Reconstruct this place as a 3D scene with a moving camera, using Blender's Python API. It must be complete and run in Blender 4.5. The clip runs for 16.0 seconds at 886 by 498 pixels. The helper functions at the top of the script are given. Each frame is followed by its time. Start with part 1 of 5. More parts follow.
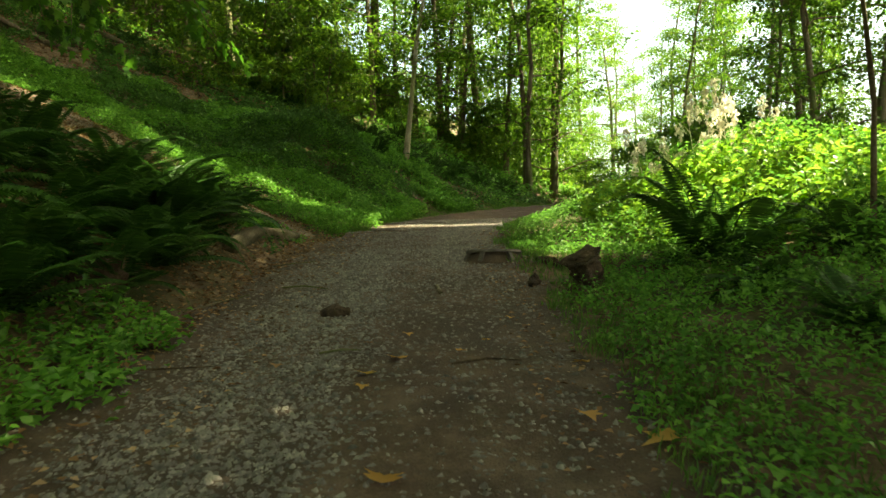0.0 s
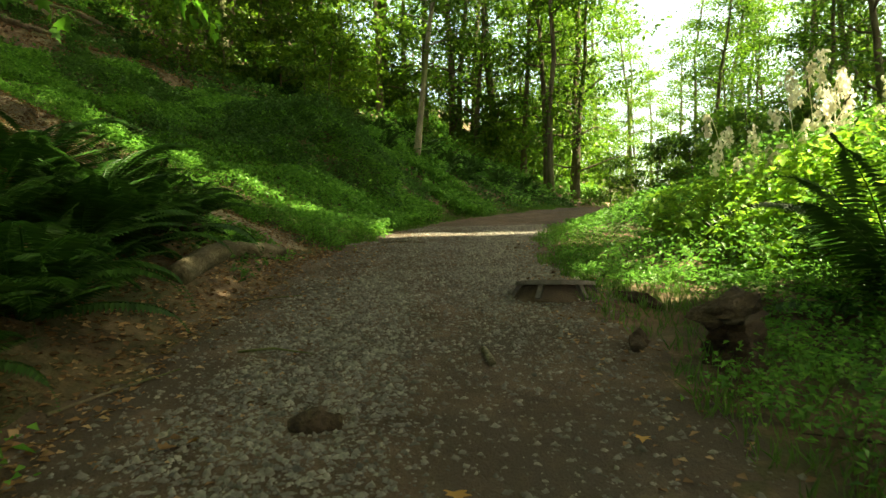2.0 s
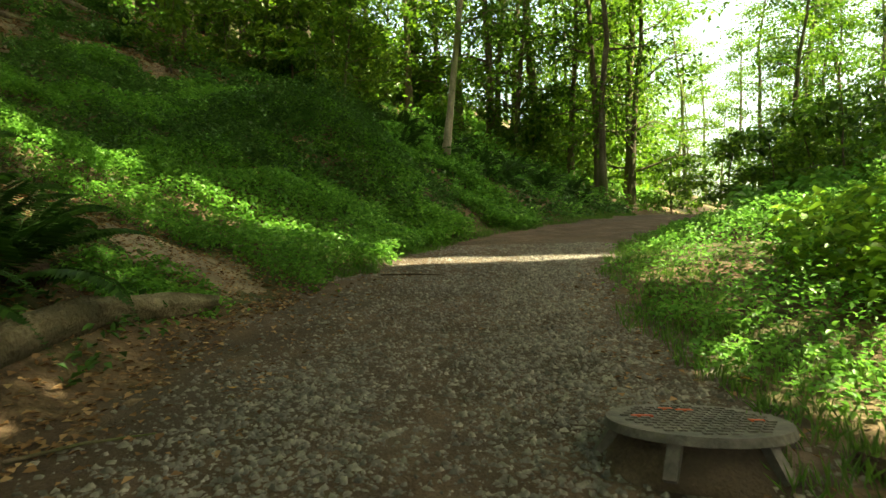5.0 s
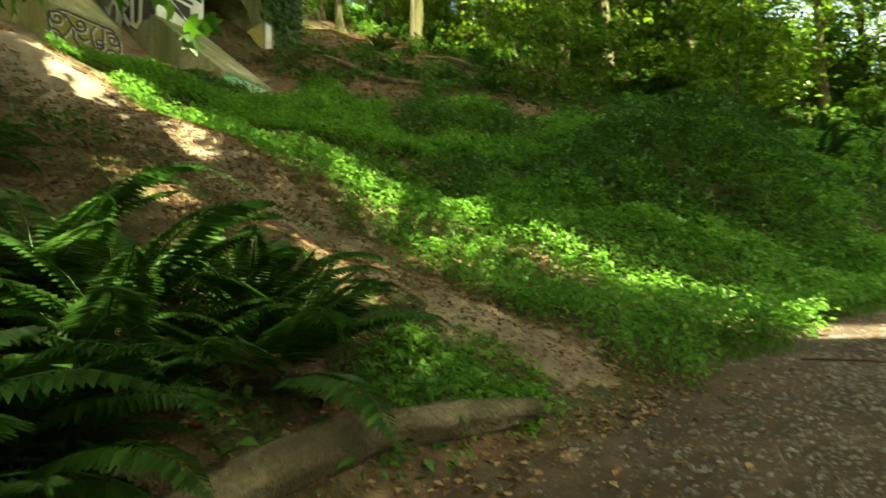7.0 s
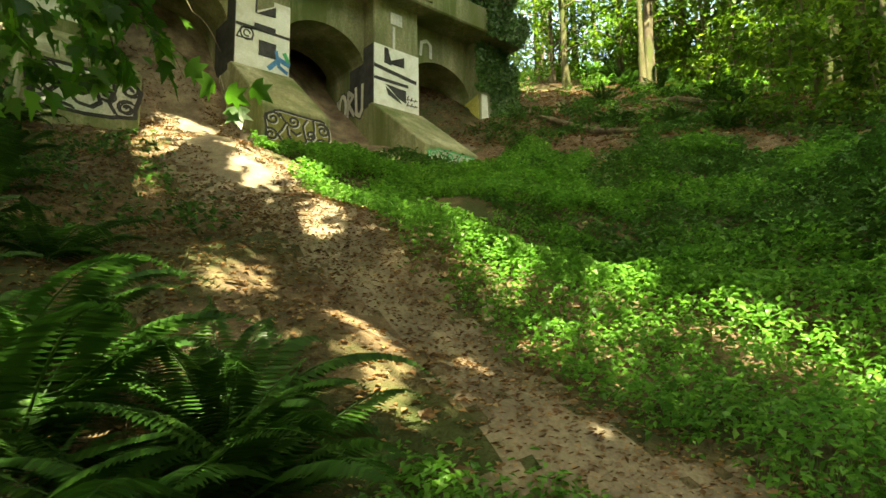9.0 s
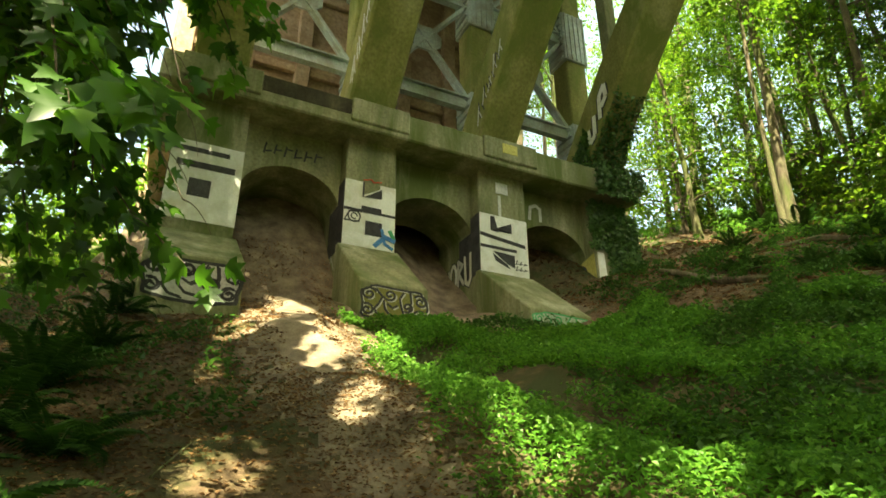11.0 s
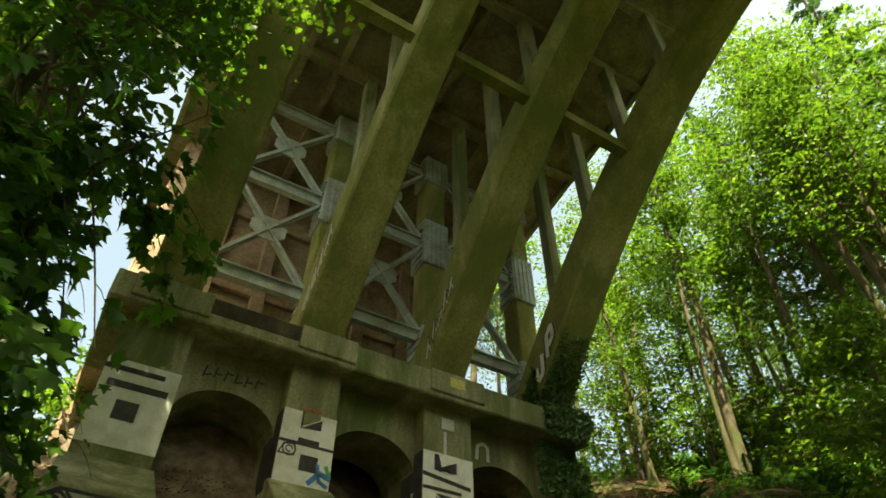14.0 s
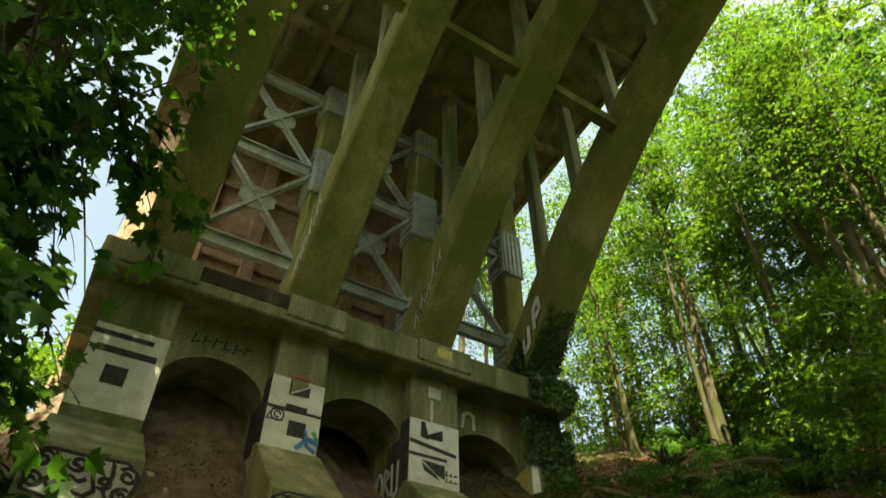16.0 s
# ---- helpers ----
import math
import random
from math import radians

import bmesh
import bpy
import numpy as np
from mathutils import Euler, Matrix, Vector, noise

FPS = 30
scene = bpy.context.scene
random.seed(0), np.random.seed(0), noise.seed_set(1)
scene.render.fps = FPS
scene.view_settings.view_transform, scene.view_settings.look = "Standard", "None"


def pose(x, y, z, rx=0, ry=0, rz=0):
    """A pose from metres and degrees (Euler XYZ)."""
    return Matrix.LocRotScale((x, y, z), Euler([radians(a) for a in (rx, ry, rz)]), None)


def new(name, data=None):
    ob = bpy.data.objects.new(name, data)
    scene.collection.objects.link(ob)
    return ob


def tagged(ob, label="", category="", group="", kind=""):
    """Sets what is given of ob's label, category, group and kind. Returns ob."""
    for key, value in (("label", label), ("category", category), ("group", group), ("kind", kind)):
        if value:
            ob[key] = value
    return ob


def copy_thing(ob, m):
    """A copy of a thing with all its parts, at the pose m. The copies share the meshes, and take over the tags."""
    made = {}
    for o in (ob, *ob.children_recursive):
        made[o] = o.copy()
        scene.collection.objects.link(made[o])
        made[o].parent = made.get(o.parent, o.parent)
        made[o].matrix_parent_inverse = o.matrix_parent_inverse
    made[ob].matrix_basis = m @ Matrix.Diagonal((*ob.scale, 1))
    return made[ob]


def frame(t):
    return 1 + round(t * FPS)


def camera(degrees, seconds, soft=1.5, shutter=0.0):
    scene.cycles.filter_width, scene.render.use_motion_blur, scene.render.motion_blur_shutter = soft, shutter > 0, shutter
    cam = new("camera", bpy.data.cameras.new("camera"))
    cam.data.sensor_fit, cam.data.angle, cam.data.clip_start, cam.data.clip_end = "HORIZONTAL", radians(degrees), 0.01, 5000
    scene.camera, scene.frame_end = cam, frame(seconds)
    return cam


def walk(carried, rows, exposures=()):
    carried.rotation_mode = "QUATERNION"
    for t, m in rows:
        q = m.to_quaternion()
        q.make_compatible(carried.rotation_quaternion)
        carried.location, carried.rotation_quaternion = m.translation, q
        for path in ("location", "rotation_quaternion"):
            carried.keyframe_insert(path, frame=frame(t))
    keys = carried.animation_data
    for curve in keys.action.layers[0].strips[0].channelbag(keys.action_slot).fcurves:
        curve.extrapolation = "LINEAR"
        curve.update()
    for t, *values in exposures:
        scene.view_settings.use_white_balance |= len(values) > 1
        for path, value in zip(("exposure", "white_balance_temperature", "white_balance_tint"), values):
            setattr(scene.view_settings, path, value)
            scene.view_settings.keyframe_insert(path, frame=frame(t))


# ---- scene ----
# camera: seconds, x, y, z, yaw, pitch, roll
cam = camera(69.89, 16.0, shutter=0.25)
ROWS = [
    (0.0, -0.001, -0.001, 1.416, 0.00, 0.04, 0.29),
    (0.5, -0.090, 0.684, 1.511, 0.01, 0.01, 0.23),
    (1.0, -0.201, 1.344, 1.572, 0.14, -0.11, 0.18),
    (1.5, -0.264, 1.998, 1.655, 0.31, -0.10, 0.26),
    (2.0, -0.318, 2.589, 1.712, 0.49, -0.08, 0.05),
    (2.5, -0.340, 3.194, 1.784, 0.72, -0.01, 0.09),
    (3.0, -0.331, 3.758, 1.895, 1.69, 0.06, 0.09),
    (5.5, -0.163, 6.404, 2.171, 6.17, 0.25, 0.28),
    (6.0, -0.294, 6.919, 2.265, 14.40, 0.32, 0.41),
    (6.5, -0.442, 7.328, 2.361, 26.90, 0.49, 0.30),
    (7.0, -0.563, 7.763, 2.460, 38.34, 2.94, 0.56),
    (7.5, -0.563, 8.177, 2.580, 50.44, 8.36, 1.11),
    (8.0, -0.523, 8.685, 2.605, 57.35, 8.39, 1.18),
    (10.5, -0.896, 10.831, 2.908, 72.18, 17.65, 0.50),
    (11.0, -0.884, 11.026, 2.937, 76.75, 23.83, 0.22),
    (11.5, -0.878, 11.096, 2.978, 77.64, 26.53, 0.05),
    (12.0, -0.929, 11.085, 3.029, 78.46, 31.57, 0.16),
    (12.5, -0.939, 11.101, 3.057, 78.90, 40.42, 0.26),
    (13.0, -0.848, 11.174, 3.008, 78.90, 42.52, 0.23),
    (13.5, -0.772, 11.279, 3.039, 77.22, 42.40, 0.01),
    (14.0, -0.764, 11.330, 3.091, 72.22, 44.14, -0.07),
    (14.5, -0.775, 11.358, 3.048, 69.77, 47.04, -0.20),
    (15.0, -0.784, 11.369, 3.002, 69.47, 47.25, -0.17),
    (15.5, -0.782, 11.389, 2.950, 69.72, 46.72, -0.11),
    (16.0, -0.784, 11.381, 2.888, 71.10, 42.10, 0.04),
]
walk(cam, [(t, pose(x, y, z, 90 + pitch, roll, yaw)) for t, x, y, z, yaw, pitch, roll in ROWS],
     exposures=[(0.0, 2.4, 9300, -11.0), (3.2, 2.4, 9300, -11.0), (5.5, 2.5, 9300, -11.0), (8.0, 3.05, 9300, -11.0), (11.0, 2.65, 9300, -10.0), (12.5, 2.35, 9300, -9.0), (14.3, 1.8, 9300, -8.0), (16.0, 1.8, 9300, -8.0)])

# ---- light ----
SUN = Vector((0.519, -0.113, 1.0)).normalized()
world = bpy.data.worlds.new("world")
scene.world = world
world.use_nodes = True
wn = world.node_tree
sky = wn.nodes.new("ShaderNodeTexSky")
sky.sky_type = "NISHITA"
sky.sun_disc = False
sky.sun_elevation = math.asin(SUN.z)
sky.sun_rotation = math.atan2(SUN.x, SUN.y)
sky.air_density, sky.dust_density, sky.ozone_density = 1.0, 6.0, 0.7
wn.links.new(sky.outputs[0], wn.nodes["Background"].inputs[0])
wn.nodes["Background"].inputs[1].default_value = 0.15
sun = new("sun", bpy.data.lights.new("sun", "SUN"))
sun.data.energy = 5.0
sun.data.angle = radians(0.5)
sun.data.color = (1.0, 0.95, 0.86)
sun.matrix_world = Matrix.Translation((10, 0, 40)) @ SUN.to_track_quat("Z", "Y").to_matrix().to_4x4()

rng = np.random.default_rng(7)


# ---- materials ----
def node_mat(name):
    m = bpy.data.materials.new(name)
    m.use_nodes = True
    nt = m.node_tree
    return m, nt, nt.nodes["Principled BSDF"], nt.links


def ramp(nt, fac, stops):
    r = nt.nodes.new("ShaderNodeValToRGB")
    e = r.color_ramp.elements
    while len(e) < len(stops):
        e.new(0.5)
    for el, (p, c) in zip(e, stops):
        el.position, el.color = p, (*c, 1)
    nt.links.new(fac, r.inputs[0])
    return r.outputs[0]


def tex(nt, scale, detail=6, rough=0.6, stretch=None, dist=0.0, world_space=True):
    g = nt.nodes.new("ShaderNodeNewGeometry") if world_space else nt.nodes.new("ShaderNodeTexCoord")
    out = g.outputs["Position"] if world_space else g.outputs["Object"]
    if stretch:
        mp = nt.nodes.new("ShaderNodeMapping")
        mp.inputs["Scale"].default_value = stretch
        nt.links.new(out, mp.inputs[0])
        out = mp.outputs[0]
    n = nt.nodes.new("ShaderNodeTexNoise")
    n.inputs["Scale"].default_value, n.inputs["Detail"].default_value = scale, detail
    n.inputs["Roughness"].default_value, n.inputs["Distortion"].default_value = rough, dist
    nt.links.new(out, n.inputs["Vector"])
    return n.outputs["Fac"]


def blend(nt, fac, a, b, kind="MIX"):
    m = nt.nodes.new("ShaderNodeMix")
    m.data_type, m.blend_type = "RGBA", kind
    for sock, v in ((m.inputs[0], fac), (m.inputs[6], a), (m.inputs[7], b)):
        if isinstance(v, (int, float)):
            sock.default_value = v
        elif isinstance(v, tuple):
            sock.default_value = (*v, 1)
        else:
            nt.links.new(v, sock)
    return m.outputs[2]


def bump(nt, height, bsdf, strength=0.5, distance=0.02):
    b = nt.nodes.new("ShaderNodeBump")
    b.inputs["Strength"].default_value, b.inputs["Distance"].default_value = strength, distance
    nt.links.new(height, b.inputs["Height"])
    nt.links.new(b.outputs[0], bsdf.inputs["Normal"])


def surface(name, stops, scale, fine, rough=0.9, stain=None, stain_scale=0.6, bump_s=0.5, bump_d=0.02, stretch=None, vary=0.0, world_space=True):
    """Grain at two scales, with stains of a second colour."""
    m, nt, b, ln = node_mat(name)
    col = ramp(nt, tex(nt, scale, stretch=stretch, world_space=world_space), stops)
    f = tex(nt, fine, detail=4, world_space=world_space)
    col = blend(nt, 0.45, col, ramp(nt, f, [(0.3, (0.25, 0.25, 0.25)), (0.7, (0.8, 0.8, 0.8))]), "OVERLAY")
    if stain:
        s = tex(nt, stain_scale, detail=8, rough=0.7, stretch=stretch, dist=0.4, world_space=world_space)
        col = blend(nt, ramp(nt, s, [(0.45, (0, 0, 0)), (0.62, (1, 1, 1))]), col, stain)
    if vary:
        oi = nt.nodes.new("ShaderNodeNewGeometry")
        col = blend(nt, vary, col, ramp(nt, oi.outputs["Random Per Island"], [(0, (0.2, 0.2, 0.2)), (1, (0.85, 0.82, 0.78))]), "OVERLAY")
    ln.new(col, b.inputs["Base Color"])
    b.inputs["Roughness"].default_value = rough
    b.inputs["Specular IOR Level"].default_value = 0.25
    bump(nt, f, b, bump_s, bump_d)
    return m


def leaf_mat(name, stops, trans=0.5, gloss=0.03):
    m, nt, b, ln = node_mat(name)
    g = nt.nodes.new("ShaderNodeNewGeometry")
    oi = nt.nodes.new("ShaderNodeObjectInfo")
    mix = nt.nodes.new("ShaderNodeMath")
    mix.operation = "MULTIPLY_ADD"
    ln.new(oi.outputs["Random"], mix.inputs[0])
    mix.inputs[1].default_value = 0.3
    ln.new(g.outputs["Random Per Island"], mix.inputs[2])
    sub = nt.nodes.new("ShaderNodeMath")
    sub.operation = "MULTIPLY"
    ln.new(mix.outputs[0], sub.inputs[0])
    sub.inputs[1].default_value = 0.77
    col = ramp(nt, sub.outputs[0], stops)
    col = blend(nt, 0.35, col, ramp(nt, tex(nt, 1.3, 3), [(0.3, (0.3, 0.3, 0.3)), (0.7, (0.75, 0.75, 0.7))]), "OVERLAY")
    d = nt.nodes.new("ShaderNodeBsdfDiffuse")
    t = nt.nodes.new("ShaderNodeBsdfTranslucent")
    ln.new(col, d.inputs[0])
    bright = nt.nodes.new("ShaderNodeHueSaturation")
    bright.inputs["Value"].default_value = 1.6
    ln.new(col, bright.inputs["Color"])
    ln.new(bright.outputs[0], t.inputs[0])
    s = nt.nodes.new("ShaderNodeMixShader")
    s.inputs[0].default_value = trans
    ln.new(d.outputs[0], s.inputs[1])
    ln.new(t.outputs[0], s.inputs[2])
    gl = nt.nodes.new("ShaderNodeBsdfGlossy")
    gl.inputs["Roughness"].default_value = 0.42
    s2 = nt.nodes.new("ShaderNodeMixShader")
    s2.inputs[0].default_value = gloss
    ln.new(s.outputs[0], s2.inputs[1])
    ln.new(gl.outputs[0], s2.inputs[2])
    ln.new(s2.outputs[0], nt.nodes["Material Output"].inputs[0])
    nt.nodes.remove(b)
    return m


CONCRETE = surface("mossy_concrete", [(0.3, (0.13, 0.135, 0.075)), (0.5, (0.235, 0.235, 0.14)), (0.7, (0.37, 0.365, 0.26))], 1.3, 14, 0.9,
                   stain=(0.105, 0.135, 0.045), stain_scale=0.75, bump_s=0.5, stretch=(1, 1, 0.22))
CONCRETE_RIB = surface("mossy_arch_concrete", [(0.3, (0.15, 0.155, 0.05)), (0.5, (0.245, 0.24, 0.09)), (0.7, (0.34, 0.325, 0.17))], 0.7, 12, 0.9,
                       stain=(0.15, 0.18, 0.05), stain_scale=0.8, bump_s=0.35, stretch=(1, 1, 0.4))
CONCRETE_WARM = surface("brown_stained_concrete", [(0.3, (0.24, 0.17, 0.11)), (0.5, (0.36, 0.26, 0.18)), (0.7, (0.46, 0.37, 0.28))], 0.8, 9, 0.9,
                        stain=(0.2, 0.13, 0.08), stain_scale=0.4)
CONCRETE_DECK = surface("deck_soffit_concrete", [(0.3, (0.2, 0.17, 0.12)), (0.5, (0.3, 0.26, 0.19)), (0.7, (0.38, 0.34, 0.27))], 0.6, 8, 0.9,
                        stain=(0.17, 0.13, 0.09), stain_scale=0.5)
STEEL = surface("grey_blue_painted_steel", [(0.3, (0.36, 0.43, 0.43)), (0.7, (0.46, 0.53, 0.52))], 2.0, 20, 0.55, stain=(0.3, 0.3, 0.26), stain_scale=1.2, bump_s=0.1)
WHITE = surface("white_wall_paint", [(0.3, (0.66, 0.68, 0.64)), (0.7, (0.8, 0.81, 0.78))], 2.0, 25, 0.75, stain=(0.58, 0.58, 0.5), stain_scale=1.5, bump_s=0.15)
BLACK = surface("dark_wall_paint", [(0.3, (0.03, 0.03, 0.035)), (0.7, (0.07, 0.07, 0.075))], 3.0, 25, 0.8, bump_s=0.1)
OLIVE = surface("olive_spray_paint", [(0.3, (0.16, 0.16, 0.05)), (0.7, (0.24, 0.24, 0.08))], 3.0, 20, 0.8, bump_s=0.1)
BLUE = surface("blue_spray_paint", [(0.3, (0.05, 0.16, 0.4)), (0.7, (0.1, 0.28, 0.55))], 3.0, 20, 0.8, bump_s=0.1)
GREEN_P = surface("green_spray_paint", [(0.3, (0.05, 0.3, 0.12)), (0.7, (0.1, 0.45, 0.2))], 3.0, 20, 0.8, bump_s=0.1)
YELLOW_P = surface("yellow_spray_paint", [(0.3, (0.45, 0.4, 0.12)), (0.7, (0.6, 0.55, 0.2))], 3.0, 20, 0.8, bump_s=0.1)
RED_P = surface("red_spray_paint", [(0.3, (0.4, 0.07, 0.04)), (0.7, (0.55, 0.12, 0.06))], 3.0, 20, 0.8, bump_s=0.1)
GREY_P = surface("pale_grey_spray_paint", [(0.3, (0.42, 0.43, 0.41)), (0.7, (0.58, 0.58, 0.55))], 3.0, 20, 0.8, bump_s=0.1)
SOIL = surface("leaf_litter_soil", [(0.3, (0.045, 0.028, 0.016)), (0.5, (0.1, 0.064, 0.038)), (0.7, (0.19, 0.13, 0.082))], 6, 45, 0.95,
               stain=(0.04, 0.05, 0.015), stain_scale=0.5, bump_s=0.8, bump_d=0.03)
DIRT = surface("bare_packed_dirt", [(0.3, (0.085, 0.064, 0.044)), (0.5, (0.155, 0.12, 0.086)), (0.7, (0.25, 0.2, 0.145))], 2.5, 35, 0.95, bump_s=0.5)
TRAIL = surface("gravelly_trail_dirt", [(0.3, (0.042, 0.027, 0.018)), (0.5, (0.075, 0.049, 0.033)), (0.7, (0.12, 0.085, 0.06))], 3.0, 70, 0.95,
                stain=(0.055, 0.04, 0.03), stain_scale=0.9, bump_s=0.8, bump_d=0.02)
STONE = surface("grey_gravel", [(0.3, (0.07, 0.064, 0.058)), (0.7, (0.18, 0.166, 0.148))], 9, 50, 0.85, vary=0.65, bump_s=0.3, bump_d=0.004)
BARK = surface("brown_bark", [(0.3, (0.05, 0.038, 0.025)), (0.5, (0.11, 0.085, 0.06)), (0.7, (0.19, 0.155, 0.115))], 5, 22, 0.95, stain=(0.08, 0.1, 0.03),
               stain_scale=0.9, bump_s=0.9, bump_d=0.03, stretch=(1, 1, 0.25))
BARK_PALE = surface("pale_mossy_bark", [(0.3, (0.12, 0.11, 0.07)), (0.5, (0.24, 0.21, 0.15)), (0.7, (0.38, 0.35, 0.27))], 4, 20, 0.95, stain=(0.12, 0.14, 0.04),
                    stain_scale=1.1, bump_s=0.7, bump_d=0.02, stretch=(1, 1, 0.3))
LOGWOOD = surface("weathered_log_wood", [(0.3, (0.04, 0.03, 0.018)), (0.5, (0.1, 0.08, 0.048)), (0.7, (0.21, 0.175, 0.115))], 5, 26, 0.9, stain=(0.05, 0.045, 0.022),
                  stain_scale=3.5, bump_s=1.0, bump_d=0.04, stretch=(1, 0.3, 1))
DARKWOOD = surface("rotten_dark_wood", [(0.3, (0.018, 0.012, 0.008)), (0.7, (0.085, 0.058, 0.036))], 12, 40, 0.95, bump_s=0.9, bump_d=0.03)
RUST = surface("dark_rusted_iron", [(0.3, (0.05, 0.045, 0.04)), (0.7, (0.13, 0.11, 0.095))], 8, 50, 0.7, bump_s=0.3)
LEAF = leaf_mat("tree_leaf", [(0.0, (0.026, 0.066, 0.008)), (0.5, (0.064, 0.14, 0.014)), (1.0, (0.135, 0.215, 0.022))], 0.5)
LEAF_MAPLE = leaf_mat("maple_leaf", [(0.0, (0.022, 0.07, 0.008)), (0.6, (0.058, 0.155, 0.016)), (1.0, (0.12, 0.25, 0.025))], 0.6)
LEAF_LOW = leaf_mat("ground_plant_leaf", [(0.0, (0.036, 0.105, 0.017)), (0.5, (0.078, 0.2, 0.031)), (1.0, (0.14, 0.28, 0.046))], 0.45)
LEAF_IVY = leaf_mat("bramble_leaf", [(0.0, (0.022, 0.065, 0.011)), (0.6, (0.05, 0.125, 0.022)), (1.0, (0.09, 0.175, 0.036))], 0.35, 0.04)
FERN = leaf_mat("fern_frond_green", [(0.0, (0.013, 0.042, 0.008)), (0.6, (0.028, 0.076, 0.012)), (1.0, (0.06, 0.125, 0.024))], 0.35)
GRASS = leaf_mat("grass_blade_green", [(0.0, (0.03, 0.08, 0.01)), (1.0, (0.1, 0.19, 0.03))], 0.4)
DEADLEAF = leaf_mat("fallen_leaf_brown", [(0.0, (0.08, 0.04, 0.018)), (0.5, (0.2, 0.11, 0.052)), (1.0, (0.38, 0.27, 0.16))], 0.2, 0.03)
YELLOWLEAF = leaf_mat("fallen_leaf_yellow", [(0.0, (0.28, 0.13, 0.035)), (1.0, (0.48, 0.31, 0.08))], 0.2, 0.03)
# Pale greens put strong sunlight into the shrub leaf colour.
LEAF_SUNLIT = leaf_mat("sunlit_shrub_leaf", [(0.0, (0.07, 0.15, 0.014)), (0.5, (0.15, 0.28, 0.03)), (1.0, (0.26, 0.4, 0.06))], 0.5, 0.05)
SEED = leaf_mat("dry_seed_head", [(0.0, (0.55, 0.5, 0.4)), (1.0, (0.8, 0.76, 0.66))], 0.4, 0.02)


# ---- mesh helpers ----
def np_mesh(name, v, f, mat, smooth=False):
    """v: (N,3); f: (M,3) or (M,4)."""
    me = bpy.data.meshes.new(name)
    v = np.asarray(v, np.float32)
    f = np.asarray(f, np.int32)
    k = f.shape[1]
    me.vertices.add(len(v))
    me.vertices.foreach_set("co", v.ravel())
    me.loops.add(f.size)
    me.loops.foreach_set("vertex_index", f.ravel())
    me.polygons.add(len(f))
    me.polygons.foreach_set("loop_start", np.arange(0, f.size, k, dtype=np.int32))
    if smooth:
        me.polygons.foreach_set("use_smooth", np.ones(len(f), bool))
    me.update(calc_edges=True)
    me.materials.append(mat)
    return me


def part(name, bm, material, parent, label=""):
    """Links a bmesh, or a mesh, as one part under a thing or a part."""
    if isinstance(bm, bmesh.types.BMesh):
        me = bpy.data.meshes.new(name)
        bmesh.ops.recalc_face_normals(bm, faces=bm.faces)
        bm.to_mesh(me)
        bm.free()
        me.materials.append(material)
    else:
        me = bm
    ob = new(name, me)
    ob.parent = parent
    return tagged(ob, label)


def thing(name, m, label, category, group="", kind=""):
    ob = new(name)
    ob.empty_display_size = 0.2
    ob.matrix_world = m
    return tagged(ob, label, category, group, kind)


def box(bm, x0, x1, y0, y1, z0, z1, bevel=0.02):
    r = bmesh.ops.create_cube(bm, size=1)
    for v in r["verts"]:
        v.co = Vector(((x0 + x1) / 2 + v.co.x * (x1 - x0), (y0 + y1) / 2 + v.co.y * (y1 - y0), (z0 + z1) / 2 + v.co.z * (z1 - z0)))
    if bevel:
        es = list({e for v in r["verts"] for e in v.link_edges})
        bmesh.ops.bevel(bm, geom=es, offset=bevel, segments=1, affect="EDGES")
    return bm


def bar(bm, a, b, w, h, bevel=0.01, up=(0, 0, 1)):
    """A bar of section w x h from a to b."""
    a, b = Vector(a), Vector(b)
    ax = (b - a).normalized()
    side = ax.cross(Vector(up))
    side = side.normalized() if side.length > 1e-4 else Vector((0, 1, 0))
    top = side.cross(ax)
    vs = [bm.verts.new(p + side * sx * w / 2 + top * sz * h / 2) for p in (a, b) for sx, sz in ((-1, -1), (1, -1), (1, 1), (-1, 1))]
    for q in ((0, 1, 2, 3), (7, 6, 5, 4), (0, 4, 5, 1), (1, 5, 6, 2), (2, 6, 7, 3), (3, 7, 4, 0)):
        bm.faces.new([vs[i] for i in q])
    return bm


def tube_np(points, radii, n=8):
    """A tapered tube along points: verts and quads."""
    P = np.asarray(points, float)
    k = len(P)
    T = np.gradient(P, axis=0)
    T /= np.linalg.norm(T, axis=1)[:, None] + 1e-9
    ref = np.where(np.abs(T[:, 2:3]) > 0.9, np.array([[1.0, 0, 0]]), np.array([[0, 0, 1.0]]))
    A = np.cross(T, ref)
    A /= np.linalg.norm(A, axis=1)[:, None] + 1e-9
    B = np.cross(T, A)
    an = np.linspace(0, 2 * np.pi, n, endpoint=False)
    V = P[:, None] + (np.cos(an)[None, :, None] * A[:, None] + np.sin(an)[None, :, None] * B[:, None]) * np.asarray(radii)[:, None, None]
    F = []
    for i in range(k - 1):
        for j in range(n):
            F.append((i * n + j, i * n + (j + 1) % n, (i + 1) * n + (j + 1) % n, (i + 1) * n + j))
    return V.reshape(-1, 3), np.array(F)


def join_np(items):
    V, F, o = [], [], 0
    for v, f in items:
        V.append(v)
        F.append(np.asarray(f) + o)
        o += len(v)
    return np.concatenate(V), np.concatenate(F)


def unit(a):
    return a / (np.linalg.norm(a, axis=1)[:, None] + 1e-9)


